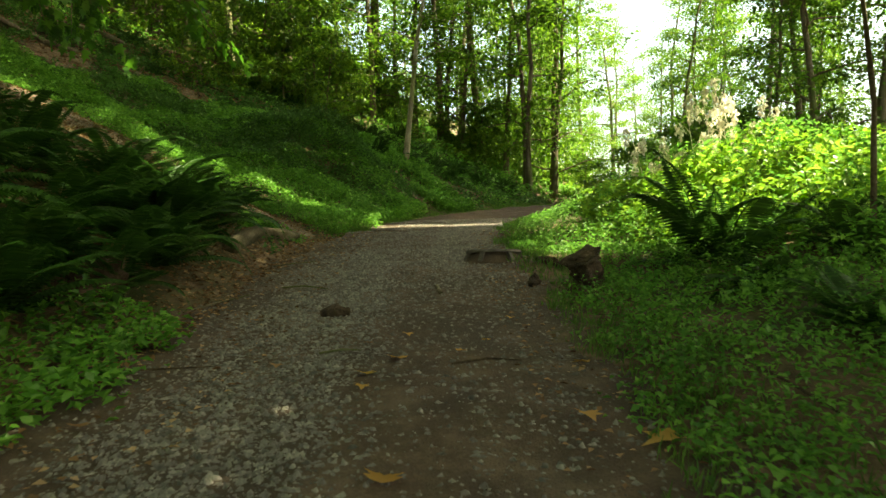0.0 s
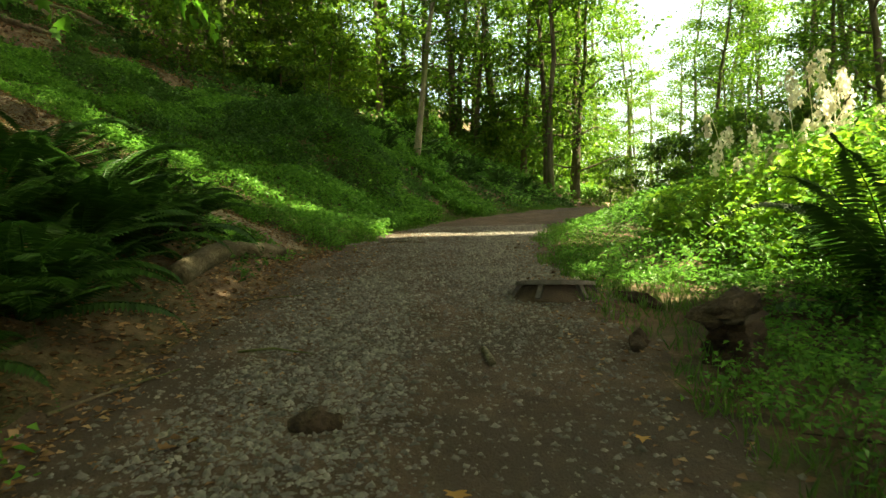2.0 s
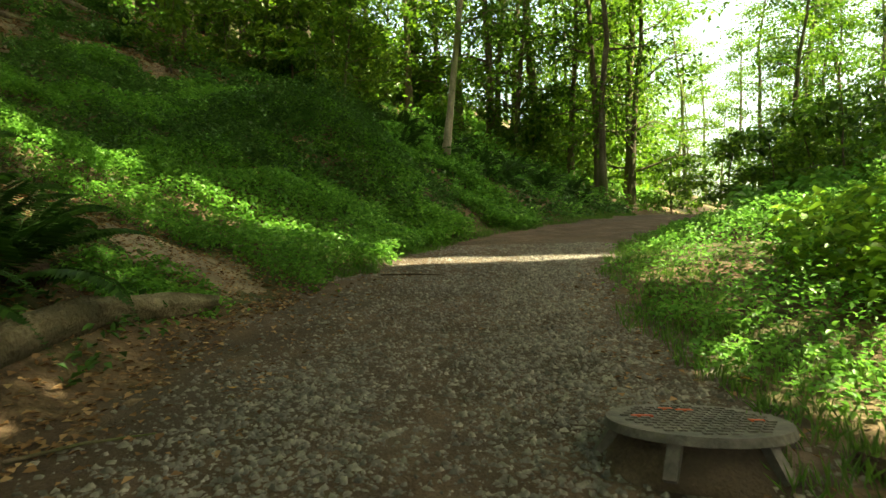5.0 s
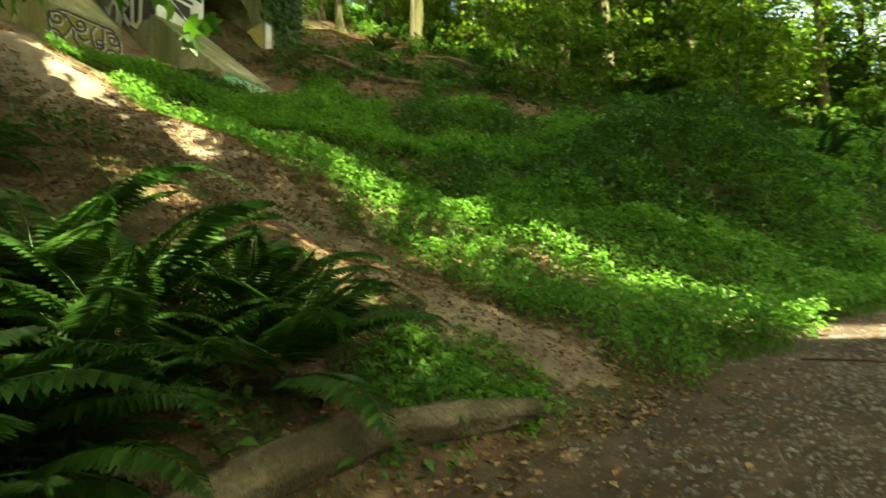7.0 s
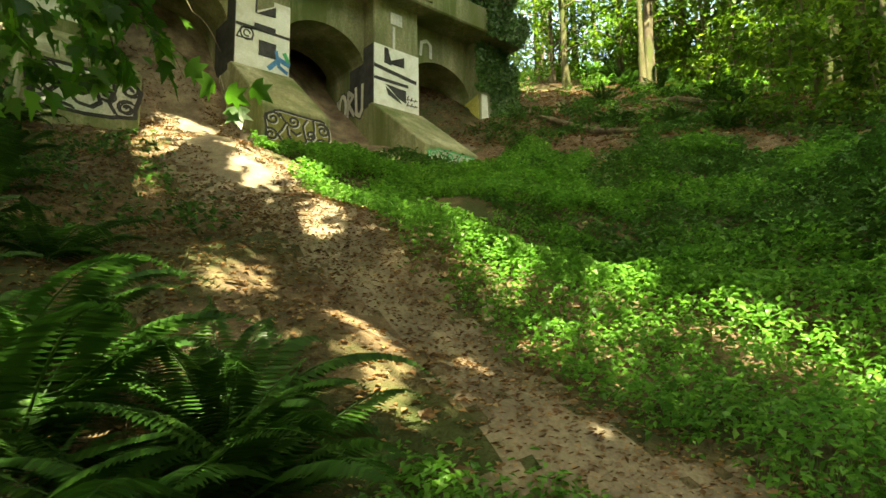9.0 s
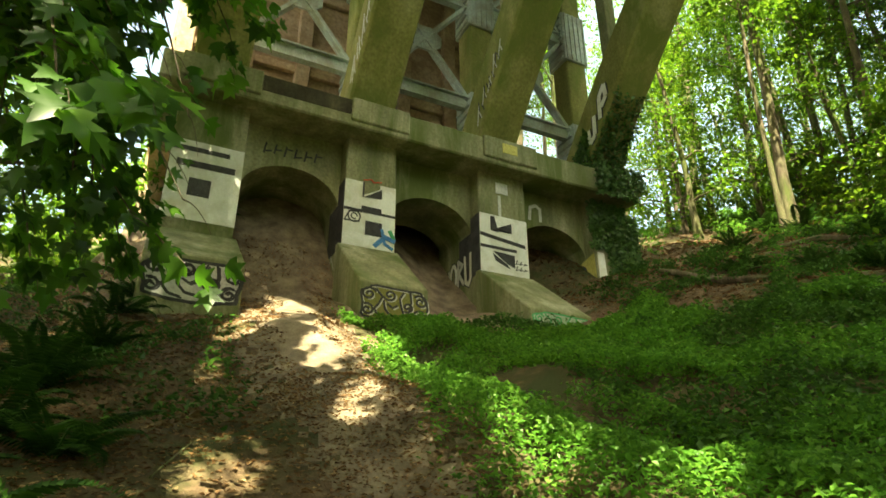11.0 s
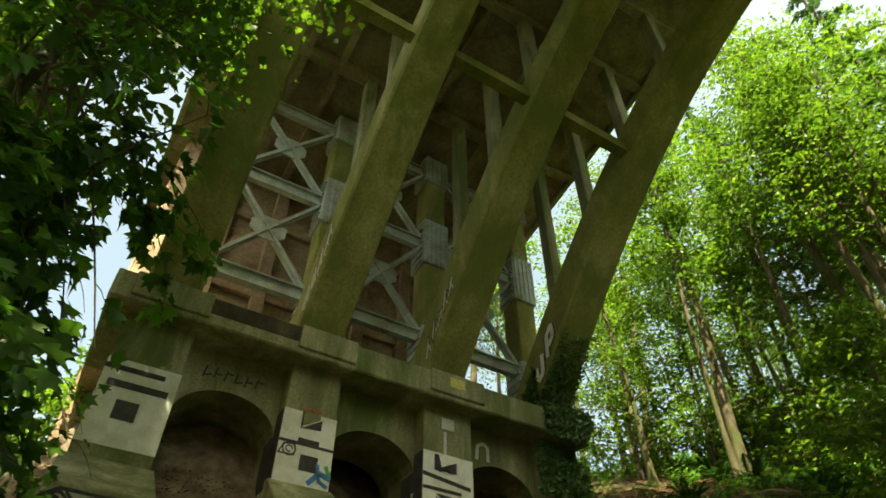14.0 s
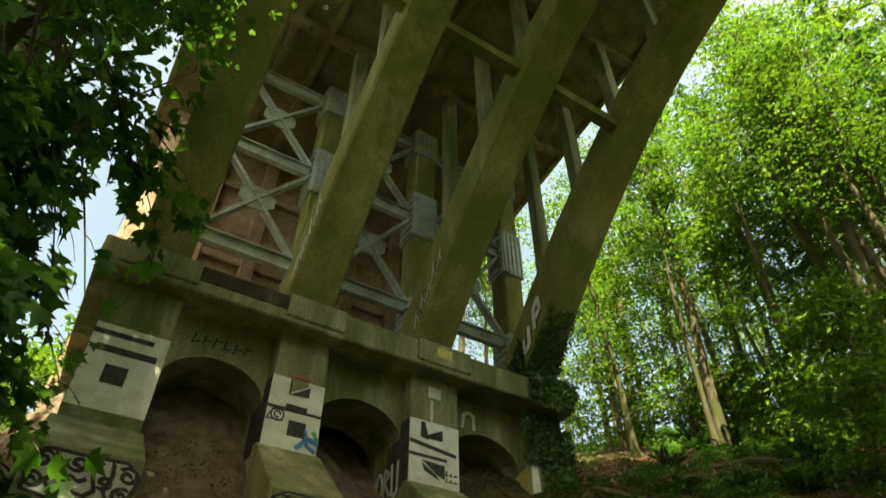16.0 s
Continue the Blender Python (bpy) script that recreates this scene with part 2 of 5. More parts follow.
def leaf_np(pos, way, nor, length, width, fold=0.25):
    """Folded leaves: four points, two triangles each."""
    way = unit(way)
    side = unit(np.cross(way, nor))
    up = np.cross(side, way)
    L, Wd = np.asarray(length)[:, None], np.asarray(width)[:, None]
    base, tip = pos, pos + way * L - up * L * 0.12
    mid = pos + way * L * 0.45
    lft, rgt = mid - side * Wd * 0.5 + up * Wd * fold, mid + side * Wd * 0.5 + up * Wd * fold
    V = np.stack([base, lft, tip, rgt], 1).reshape(-1, 3)
    i = np.arange(len(pos))[:, None] * 4
    F = np.concatenate([i + [0, 2, 1], i + [0, 3, 2]], 1).reshape(-1, 3)
    return V, F


LOBES = np.array([(0, 0), (-0.28, 0.02), (-0.5, 0.2), (-0.3, 0.32), (-0.52, 0.62), (-0.2, 0.56), (0, 1.0), (0.2, 0.56), (0.52, 0.62), (0.3, 0.32), (0.5, 0.2), (0.28, 0.02)])


def maple_np(pos, way, nor, size):
    """Five-lobed leaves."""
    way = unit(way)
    side = unit(np.cross(way, nor))
    up = np.cross(side, way)
    S = np.asarray(size)[:, None, None]
    V = pos[:, None] + S * (LOBES[None, :, :1] * side[:, None] + LOBES[None, :, 1:] * way[:, None] + (np.abs(LOBES[None, :, :1]) * 0.25 - LOBES[None, :, 1:] ** 2 * 0.15) * up[:, None])
    c = pos[:, None] + S * 0.36 * way[:, None]
    V = np.concatenate([V, c], 1)
    k = len(LOBES)
    tri = np.array([(k, j, (j + 1) % k) for j in range(k)])
    F = (np.arange(len(pos))[:, None, None] * (k + 1) + tri[None]).reshape(-1, 3)
    return V.reshape(-1, 3), F


def rnd_dirs(n, flat=1.0, g=rng):
    a = g.normal(size=(n, 3))
    a[:, 2] *= flat
    return unit(a)


# ---- the lie of the land ----
def trail_z(y):
    y = np.asarray(y, float)
    return np.where(y < 8, 0.02 + 0.14 * y, np.where(y < 24, 1.14 + 0.12 * (y - 8), 3.06 + 0.06 * np.minimum(y - 24, 60)))


def trail_x(y):
    y = np.asarray(y, float)
    k = np.clip(y - 11, 0, 12)
    return -0.4 + 0.033 * k * k + np.maximum(y - 23, 0) * 0.45


def wob(x, y, f, seed=0.0):
    return (np.sin(x * f + 1.3 * np.sin(y * f * 0.7 + seed)) * np.cos(y * f * 1.1 + seed * 2 + np.sin(x * f * 0.6)))


def height(x, y):
    x, y = np.asarray(x, float), np.asarray(y, float)
    c = trail_x(y)
    dl = np.clip(c - 1.9 - x, 0, 45)
    dr = np.clip(x - c - 1.7, 0, 60)
    slope = 0.42 + 0.1 * np.clip((15 - y) / 4, 0, 1)
    z = trail_z(y) + slope * (np.sqrt(dl * dl + 0.06) - 0.245) + 0.1 * dr + 0.32 * np.maximum(dr - 7, 0)
    d = x * BN[0] + y * BN[1] + 12.1
    s = -x * BN[1] + y * BN[0]
    under = np.clip((s - 9) / 2, 0, 1) * np.clip((27 - s) / 2, 0, 1)
    z = z + under * (0.95 - 0.3 * np.clip((s - 16) / 2, 0, 1)) * np.clip(-d, 0, 2.6 + 1.4 * np.clip((s - 16) / 2, 0, 1))
    m = np.clip(dl / 2, 0, 1) + np.clip(dr / 2, 0, 1)
    z = z + m * (0.16 * wob(x, y, 1.1) + 0.05 * wob(x, y, 3.1, 2.0)) + 0.012 * wob(x, y, 4.3, 1.0) + 0.02 * wob(x, y, 1.7, 3.0)
    z = z + 1.0 * np.exp(-(((x + 3.6) / 1.9) ** 2 + ((y - 19.0) / 2.2) ** 2)) * np.clip(dl / 1.5, 0, 1)
    z = z - 0.6 * np.exp(-(((d - 3.0) / 1.5) ** 2 + ((s - 20.6) / 1.5) ** 2))
    z = z + 0.1 * np.exp(-(((x - 0.8) / 0.75) ** 2 + ((y - 8.5) / 0.95) ** 2))
    return z


BN = (math.cos(radians(13)), math.sin(radians(13)))
PATH = [(-3.0, 12.2), (-3.6, 12.1), (-4.6, 11.95), (-5.8, 11.85), (-7.3, 11.6), (-9.2, 11.35), (-11.2, 11.0), (-14.8, 10.8)]


def path_dist(x, y):
    """Distance to the dirt path that climbs to the piers."""
    best = np.full(np.shape(x), 99.0)
    for (ax, ay), (bx, by) in zip(PATH[:-1], PATH[1:]):
        dx, dy = bx - ax, by - ay
        t = np.clip(((x - ax) * dx + (y - ay) * dy) / (dx * dx + dy * dy), 0, 1)
        best = np.minimum(best, np.hypot(x - ax - t * dx, y - ay - t * dy))
    return best


def on_trail(x, y):
    k = x - trail_x(y)
    e = 0.18 * wob(x, y, 2.3, 4.0) + 0.13 * wob(x, y, 9.0, 1.0) + 0.1 * wob(x, y, 17.0, 2.0)
    return (k > -1.95 + e) & (k < 1.55 + e) & (y < 25 + 2 * e)


def on_dirt(x, y):
    d = x * BN[0] + y * BN[1] + 12.1
    s = -x * BN[1] + y * BN[0]
    return (path_dist(x, y) < 0.45 + 0.15 * wob(x, y, 1.9, 2.0) + 0.2 * wob(x, y, 8.0, 1.0) + 0.16 * wob(x, y, 16.0, 3.0) + np.clip(-x - 5, 0, 6) * 0.09) | ((d < 2.2 + 0.4 * wob(x, y, 1.5, 1.0)) & (d > -7) & (s > 9.8) & (s < 21))


def steps(*spans):
    out = []
    for a, b, h in spans:
        out.append(np.arange(a, b - 1e-6, h))
    return np.concatenate(out)


def make_ground():
    gx = np.concatenate([steps((-600, -100, 50), (-100, -40, 6), (-40, -18, 1.0), (-18, -7, 0.16), (-7, -1.4, 0.085), (-1.4, 9, 0.16), (9, 20, 0.6), (20, 60, 4), (60, 600, 54)), [600]])
    gy = np.concatenate([steps((-600, -60, 54), (-60, -6, 3), (-6, -1, 0.5), (-1, 10.6, 0.16), (10.6, 13.2, 0.085), (13.2, 27, 0.16), (27, 45, 0.8), (45, 120, 5), (120, 600, 48)), [600]])
    X, Y = np.meshgrid(gx, gy)
    Z = height(X, Y)
    V = np.stack([X, Y, Z], -1).reshape(-1, 3)
    nx, ny = len(gx), len(gy)
    i = (np.arange(ny - 1)[:, None] * nx + np.arange(nx - 1)[None]).ravel()
    F = np.stack([i, i + 1, i + nx + 1, i + nx], 1)
    C = V[F].mean(1)
    tr = on_trail(C[:, 0], C[:, 1]) & (C[:, 1] > -60) & (C[:, 1] < 60)
    di = on_dirt(C[:, 0], C[:, 1]) & ~tr
    for name, mask, mat, label, cat in (("ground", ~tr & ~di, SOIL, "dark forest soil with brown leaf litter and moss", "ground"),
                                        ("road", tr, TRAIL, "climbing forest trail of packed dirt and grey gravel", "trail"),
                                        ("path", di, DIRT, "bare dry dirt path climbing the bank to the bridge", "path")):
        f = F[mask]
        u, inv = np.unique(f, return_inverse=True)
        tagged(new(name, np_mesh(name, V[u], inv.reshape(-1, 4), mat, True)), label, cat, kind="structure")


make_ground()


# ---- the arch bridge: local x along the bridge, y across it ----
RIBS = (11.59, 15.54, 19.49, 23.44)
PIERS = ((10.85, 12.45), (14.97, 16.35), (18.87, 20.42), (22.9, 24.34))
BASE_M = Matrix.Translation((-12.1 * BN[0], -12.1 * BN[1], 0)) @ Matrix.Rotation(radians(13), 4, "Z")
bridge = thing("arch_bridge", BASE_M, "tall mossy concrete open-spandrel arch bridge with painted piers", "bridge")


def soffit(d):
    return 24.9 + 0.2 * min(d, 14.0) - (0.2 * (d - 18) if d > 18 else 0)


def arch_z(d):
    return 13.25 + 1.26 * d - 0.039 * d * d


def make_pier(i):
    s0, s1 = PIERS[i]
    bm = box(bmesh.new(), -2.6, 0.0, s0, s1, 2.0, 12.42, 0.03)
    pier = part("pier", bm, CONCRETE, bridge, "square mossy concrete pier with painted panels")
    out = (2.0, 1.9, 2.35, 1.8)[i]
    low = (7.6, 7.7, 7.52, 8.1)[i]
    top = (8.9, 9.3, 9.27, 9.6)[i]
    bm = bmesh.new()
    prof = [(-0.1, 3.0), (out, 3.0), (out, low), (0.08, top), (-0.1, top)]
    a = [bm.verts.new((x, s0 - 0.12, z)) for x, z in prof]
    b = [bm.verts.new((x, s1 + 0.08, z)) for x, z in prof]
    bm.faces.new(a)
    bm.faces.new(b[::-1])
    for k in range(5):
        bm.faces.new((a[k], b[k], b[(k + 1) % 5], a[(k + 1) % 5]))
    bmesh.ops.bevel(bm, geom=[e for e in bm.edges], offset=0.025, segments=1, affect="EDGES")
    but = part("buttress", bm, CONCRETE, bridge, "sloping concrete buttress foot with graffiti")
    return pier, but


def plate(name, mat, parent, quads, d0, thick=0.012):
    """Thin paint or board shapes on a face across the bridge: polygons of (s, z)."""
    bm = bmesh.new()
    for poly in quads:
        a = [bm.verts.new((d0, s, z)) for s, z in poly]
        b = [bm.verts.new((d0 + thick, s, z)) for s, z in poly]
        bm.faces.new(b)
        for k in range(len(poly)):
            bm.faces.new((a[k], a[(k + 1) % len(poly)], b[(k + 1) % len(poly)], b[k]))
    return part(name, bm, mat, parent)


def rect(s0, s1, z0, z1):
    return [(s0, z0), (s1, z0), (s1, z1), (s0, z1)]


def stroke(pts, w):
    """A painted line of width w as quads."""
    out = []
    for (a, b), (c, d) in zip(pts[:-1], pts[1:]):
        l = math.hypot(c - a, d - b) or 1e-6
        ux, uz = (c - a) / l * w * 0.3, (d - b) / l * w * 0.3
        nx, nz = -(d - b) / l * w / 2, (c - a) / l * w / 2
        out.append([(a - ux + nx, b - uz + nz), (a - ux - nx, b - uz - nz), (c + ux - nx, d + uz - nz), (c + ux + nx, d + uz + nz)])
    return out


def arc(cs, cz, r, a0, a1, n=10, q=1.0):
    return [(cs + r * math.cos(radians(a0 + (a1 - a0) * k / n)), cz + q * r * math.sin(radians(a0 + (a1 - a0) * k / n))) for k in range(n + 1)]


piers = [make_pier(i) for i in range(4)]


def white_panel(i, z0, z1):
    s0, s1 = PIERS[i]
    pier = piers[i][0]
    plate("white_panel", WHITE, pier, [rect(s0, s1, z0, z1)], 0.004)
    h, w = z1 - z0, s1 - s0
    S, Z = (lambda k: s0 + k * w), (lambda k: z0 + k * h)
    if i == 1:
        dark = [[(S(0.37), Z(0.76)), (S(0.72), Z(0.78)), (S(0.72), Z(0.93))], rect(S(0.34), S(0.37), Z(0.76), Z(1.0)),
                rect(S(0.33), S(0.72), Z(0.52), Z(0.62)), rect(S(0.0), S(0.33), Z(0.52), Z(0.56)), rect(S(0.72), S(1.0), Z(0.52), Z(0.555)),
                rect(S(0.42), S(0.74), Z(0.19), Z(0.4))]
        plate("bare_notch", CONCRETE, pier, [[(S(0.37), Z(0.8)), (S(0.68), Z(0.93)), (S(0.68), Z(1.0)), (S(0.37), Z(1.0))]], 0.018)
    elif i == 2:
        dark = [[(S(0.22), Z(0.97)), (S(0.3), Z(0.97)), (S(0.36), Z(0.78)), (S(0.66), Z(0.72)), (S(0.66), Z(0.9)), (S(0.5), Z(0.8)), (S(0.36), Z(0.7)), (S(0.22), Z(0.72))],
                [(S(0.0), Z(0.6)), (S(0.94), Z(0.5)), (S(0.94), Z(0.56)), (S(0.0), Z(0.66))],
                rect(S(0.0), S(0.75), Z(0.4), Z(0.45)),
                [(S(0.25), Z(0.32)), (S(0.3), Z(0.2)), (S(0.6), Z(0.1)), (S(0.52), Z(0.18))], [(S(0.25), Z(0.36)), (S(0.56), Z(0.17)), (S(0.7), Z(0.13)), (S(0.7), Z(0.34))]]
    else:
        dark = [rect(S(0.0), S(0.8), Z(0.86), Z(0.92)), rect(S(0.1), S(0.9), Z(0.66), Z(0.74)), [(S(0.3), Z(0.3)), (S(0.6), Z(0.3)), (S(0.6), Z(0.52)), (S(0.3), Z(0.52))]]
    plate("dark_painted_shape", BLACK, pier, dark, 0.018)
    bm = box(bmesh.new(), -1.2, -0.01, s0 - 0.012, s0 - 0.003, z0 - 0.05, z1, 0)
    part("dark_side_panel", bm, BLACK, pier)
    if i == 1:
        eye = stroke(arc(S(0.2), Z(0.44), 0.16, 0, 360, 12), 0.035) + stroke(arc(S(0.2), Z(0.44), 0.08, 0, 300, 8), 0.03) + stroke([(S(0.02), Z(0.36)), (S(0.1), Z(0.5)), (S(0.36), Z(0.53))], 0.035) + stroke([(S(0.02), Z(0.36)), (S(0.3), Z(0.37))], 0.035)
        plate("painted_spiral", BLACK, pier, eye, 0.018)
        splash = stroke([(S(0.62), Z(0.05)), (S(0.8), Z(0.2)), (S(0.98), Z(0.16))], 0.12) + stroke([(S(0.74), Z(0.3)), (S(0.8), Z(0.1)), (S(0.95), Z(0.04))], 0.08)
        plate("blue_splash", BLUE, pier, splash, 0.033)
        plate("green_splash", GREEN_P, pier, stroke([(S(0.9), Z(0.3)), (S(0.97), Z(0.2))], 0.1), 0.033)
        plate("red_scrawl", RED_P, pier, stroke([(S(0.35), Z(1.03)), (S(0.5), Z(1.06)), (S(0.55), Z(1.02)), (S(0.7), Z(1.05))], 0.035), 0.018)
    if i == 2:
        tag = []
        for r in range(2):
            z = Z(0.2 - 0.1 * r)
            for k in range(3):
                a = S(0.72 + 0.085 * k)
                tag += stroke([(a, z), (a + 0.05, z + 0.12 - 0.03 * k)], 0.03) + stroke([(a + 0.02, z + 0.02 * k), (a + 0.1, z + 0.03)], 0.025)
        plate("black_scrawl", BLACK, pier, tag, 0.018)
        plate("white_drip", GREY_P, pier, [rect(S(0.4), S(0.46), Z(1.0), Z(1.38)), rect(S(0.36), S(0.62), Z(1.42), Z(1.62))], 0.012)


white_panel(0, 9.2, 11.2)
white_panel(1, 9.32, 11.15)
white_panel(2, 9.3, 11.05)


def curl(cs, cz, r, a0, turns, n=18, q=0.85):
    """A spiral that winds inwards."""
    return [(cs + r * (1 - 0.8 * k / n) * math.cos(a0 + turns * 6.283 * k / n), cz + q * r * (1 - 0.8 * k / n) * math.sin(a0 + turns * 6.283 * k / n)) for k in range(n + 1)]


def buttress_art(i, mat_fill, mat_line, mat_halo, high):
    """A painted field of curls on the upright front of a buttress foot."""
    s0, s1 = PIERS[i][0] - 0.08, PIERS[i][1] + 0.04
    out = (2.0, 1.9, 2.35, 1.8)[i]
    z1 = (7.5, 7.62, 7.45, 8.0)[i]
    w, z0 = s1 - s0, z1 - high
    S, Z = (lambda k: s0 + k * w), (lambda k: z0 + k * high)
    ring = []
    for k in range(28):
        a = 2 * math.pi * k / 28
        c, q = math.cos(a), math.sin(a)
        wav = 1 + 0.05 * math.sin(7 * a + i)
        ring.append((S(0.5 + 0.49 * wav * math.copysign(abs(c) ** 0.45, c)), Z(0.5 + 0.49 * wav * math.copysign(abs(q) ** 0.55, q))))
    plate("painted_field", mat_fill, piers[i][1], [ring], out + 0.004, 0.006)
    u = high / 0.75
    lines = [ring + ring[:1],
             curl(S(0.12), Z(0.74), 0.17 * u, 0.5, 1.4), curl(S(0.1), Z(0.3), 0.15 * u, 2.0, -1.3), curl(S(0.43), Z(0.78), 0.15 * u, 3.6, 1.3), curl(S(0.9), Z(0.7), 0.17 * u, 2.4, -1.4),
             curl(S(0.88), Z(0.28), 0.15 * u, 1.0, 1.3), curl(S(0.7), Z(0.5), 0.13 * u, 4.2, 1.2),
             [(S(0.22), Z(0.92)), (S(0.32), Z(0.7)), (S(0.26), Z(0.48)), (S(0.2), Z(0.34)), (S(0.28), Z(0.14)), (S(0.4), Z(0.08))],
             [(S(0.34), Z(0.6)), (S(0.36), Z(0.38)), (S(0.44), Z(0.2)), (S(0.56), Z(0.16)), (S(0.64), Z(0.3)), (S(0.6), Z(0.52)), (S(0.58), Z(0.72)), (S(0.64), Z(0.9))],
             [(S(0.74), Z(0.92)), (S(0.76), Z(0.66)), (S(0.72), Z(0.32)), (S(0.78), Z(0.12))], [(S(0.4), Z(0.52)), (S(0.48), Z(0.42)), (S(0.54), Z(0.5))]]
    dark, pale = [], []
    for l in lines:
        dark += stroke(l, 0.045 * u)
        pale += stroke([(a + 0.035 * u, b - 0.02 * u) for a, b in l], 0.03 * u)
    plate("pale_curl", mat_halo, piers[i][1], pale, out + 0.011, 0.004)
    plate("dark_curl", mat_line, piers[i][1], dark, out + 0.016, 0.005)


PALE_GREEN = surface("pale_green_spray_paint", [(0.3, (0.33, 0.42, 0.33)), (0.7, (0.5, 0.57, 0.47))], 3.0, 20, 0.8, stain=(0.22, 0.26, 0.16), stain_scale=2.0, bump_s=0.1)
buttress_art(1, OLIVE, BLACK, GREY_P, 0.78)
buttress_art(2, PALE_GREEN, GREEN_P, GREY_P, 0.6)
buttress_art(0, GREY_P, BLACK, BLACK, 0.8)


def arch_wall(i):
    """The recessed wall between two piers, with its arched opening."""
    s0, s1 = PIERS[i][1] - 0.1, PIERS[i + 1][0] + 0.1
    bm = bmesh.new()
    a0, a1 = s0 + 0.09, s1 - 0.09
    cs, r = (a0 + a1) / 2, (a1 - a0) / 2
    zs, q = 10.45, 0.95 / ((a1 - a0) / 2)
    inner = [(a0, 3.0)] + [(cs - r * math.cos(math.pi * k / 14), zs + q * r * math.sin(math.pi * k / 14)) for k in range(15)] + [(a1, 3.0)]
    outer = [(s0, 3.0)] + [(s0 + (s1 - s0) * k / 14, 12.45) for k in range(15)] + [(s1, 3.0)]
    for d0, d1 in ((-0.5, -2.4),):
        rows = []
        for d in (d0, d1):
            rows.append(([bm.verts.new((d, *p)) for p in inner], [bm.verts.new((d, *p)) for p in outer]))
        for k in range(len(inner) - 1):
            for (i0, o0) in rows:
                bm.faces.new((i0[k], i0[k + 1], o0[k + 1], o0[k]))
            bm.faces.new((rows[0][0][k], rows[1][0][k], rows[1][0][k + 1], rows[0][0][k + 1]))
    w = part("arch_wall", bm, CONCRETE, bridge, "recessed wall with a round arched opening")
    return w


walls = [arch_wall(i) for i in range(3)]
plate("black_lettering", BLACK, walls[0], [q for k in range(6) for q in stroke([(12.95 + 0.26 * k, 11.66 + 0.03 * (k % 2)), (12.99 + 0.26 * k, 11.94)], 0.045) + stroke([(12.97 + 0.26 * k, 11.7 + 0.09 * (k % 3)), (13.13 + 0.26 * k, 11.74 + 0.07 * (k % 3))], 0.04)], -0.497)
plate("pale_painted_loop", GREY_P, walls[2], stroke([(20.9, 11.5), (20.95, 11.9), (21.15, 12.0), (21.3, 11.9), (21.3, 11.5)], 0.1), -0.497)
# paint on the inner pier sides
def side_plate(name, mat, parent, polys, s, thick=0.006):
    """Paint on the flank of a pier: polygons of (d, z)."""
    bm = bmesh.new()
    for poly in polys:
        a = [bm.verts.new((d, s, z)) for d, z in poly]
        b = [bm.verts.new((d, s - thick, z)) for d, z in poly]
        bm.faces.new(b)
        for k in range(len(poly)):
            bm.faces.new((a[k], a[(k + 1) % len(poly)], b[(k + 1) % len(poly)], b[k]))
    return part(name, bm, mat, parent)


def fat_letter(d, z, h, kind):
    """A fat rounded letter shape as strokes in (d, z)."""
    if kind == 0:
        return [arc(d + 0.18, z + h / 2, 0.17, 0, 360, 14, h / 0.42)]
    if kind == 1:
        return [[(d, z), (d + 0.05, z + h)], [(d + 0.05, z + h), (d + 0.3, z + h * 0.75), (d + 0.06, z + h * 0.5), (d + 0.34, z)]]
    return [[(d, z + h), (d + 0.04, z + 0.1), (d + 0.2, z), (d + 0.32, z + 0.15), (d + 0.34, z + h)]]


for i, z0, field in ((1, 8.7, None), (2, 9.0, None), (3, 9.35, YELLOW_P)):
    s0 = PIERS[i][0] - 0.002
    pier = piers[i][0]
    if field:
        side_plate("yellow_field", field, pier, [[(-0.75, z0 + 0.1), (-0.05, z0 + 0.05), (-0.08, z0 + 1.25), (-0.7, z0 + 1.1)]], s0)
        side_plate("dark_blue_field", BLUE, pier, [[(-2.3, z0 - 0.6), (-0.9, z0 - 0.7), (-0.85, z0 + 0.15), (-1.5, z0 + 0.3), (-2.3, z0 + 0.1)]], s0)
    for k in range(4):
        d = -2.2 + 0.44 * k
        h = 0.75 + 0.12 * (k % 2)
        lines = fat_letter(d, z0 + 0.12 + 0.06 * (k % 3), h, (k + i) % 3)
        if i > 1:
            side_plate("letter_edge", BLACK, pier, [q for l in lines for q in stroke(l, 0.2)], s0 - 0.006, 0.004)
            side_plate("painted_letter", (GREY_P, WHITE)[k % 2] if i == 2 or k < 3 else BLUE, pier, [q for l in lines for q in stroke(l, 0.12)], s0 - 0.01, 0.004)
        else:
            side_plate("faded_letter", GREY_P, pier, [q for l in lines for q in stroke(l, 0.035)], s0, 0.004)
plate("white_paint_strip", WHITE, piers[3][0], [[(22.95, 8.4), (23.3, 8.4), (23.2, 10.6), (22.95, 10.6)]], 0.006)
plate("pale_tag", GREY_P, piers[3][0], stroke([(23.5, 9.0), (23.7, 9.4), (23.9, 9.0), (24.1, 9.4), (24.25, 9.0)], 0.08), 0.006)
plate("red_tag", RED_P, piers[3][0], stroke([(23.5, 9.5), (23.8, 9.7), (24.1, 9.5)], 0.06), 0.006)

# cap beam, with its stepped top
bm = box(bmesh.new(), -2.9, 0.55, 10.3, 24.45, 12.4, 13.2, 0.04)
cap = part("cap_beam", bm, CONCRETE, bridge, "long concrete cap beam with dark drip stains")
for i, (s0, s1) in enumerate(PIERS):
    part("cap_block", box(bmesh.new(), -0.4, 0.62, s0 - 0.12, s1 + 0.12, 12.55, 13.24, 0.03), CONCRETE, cap)
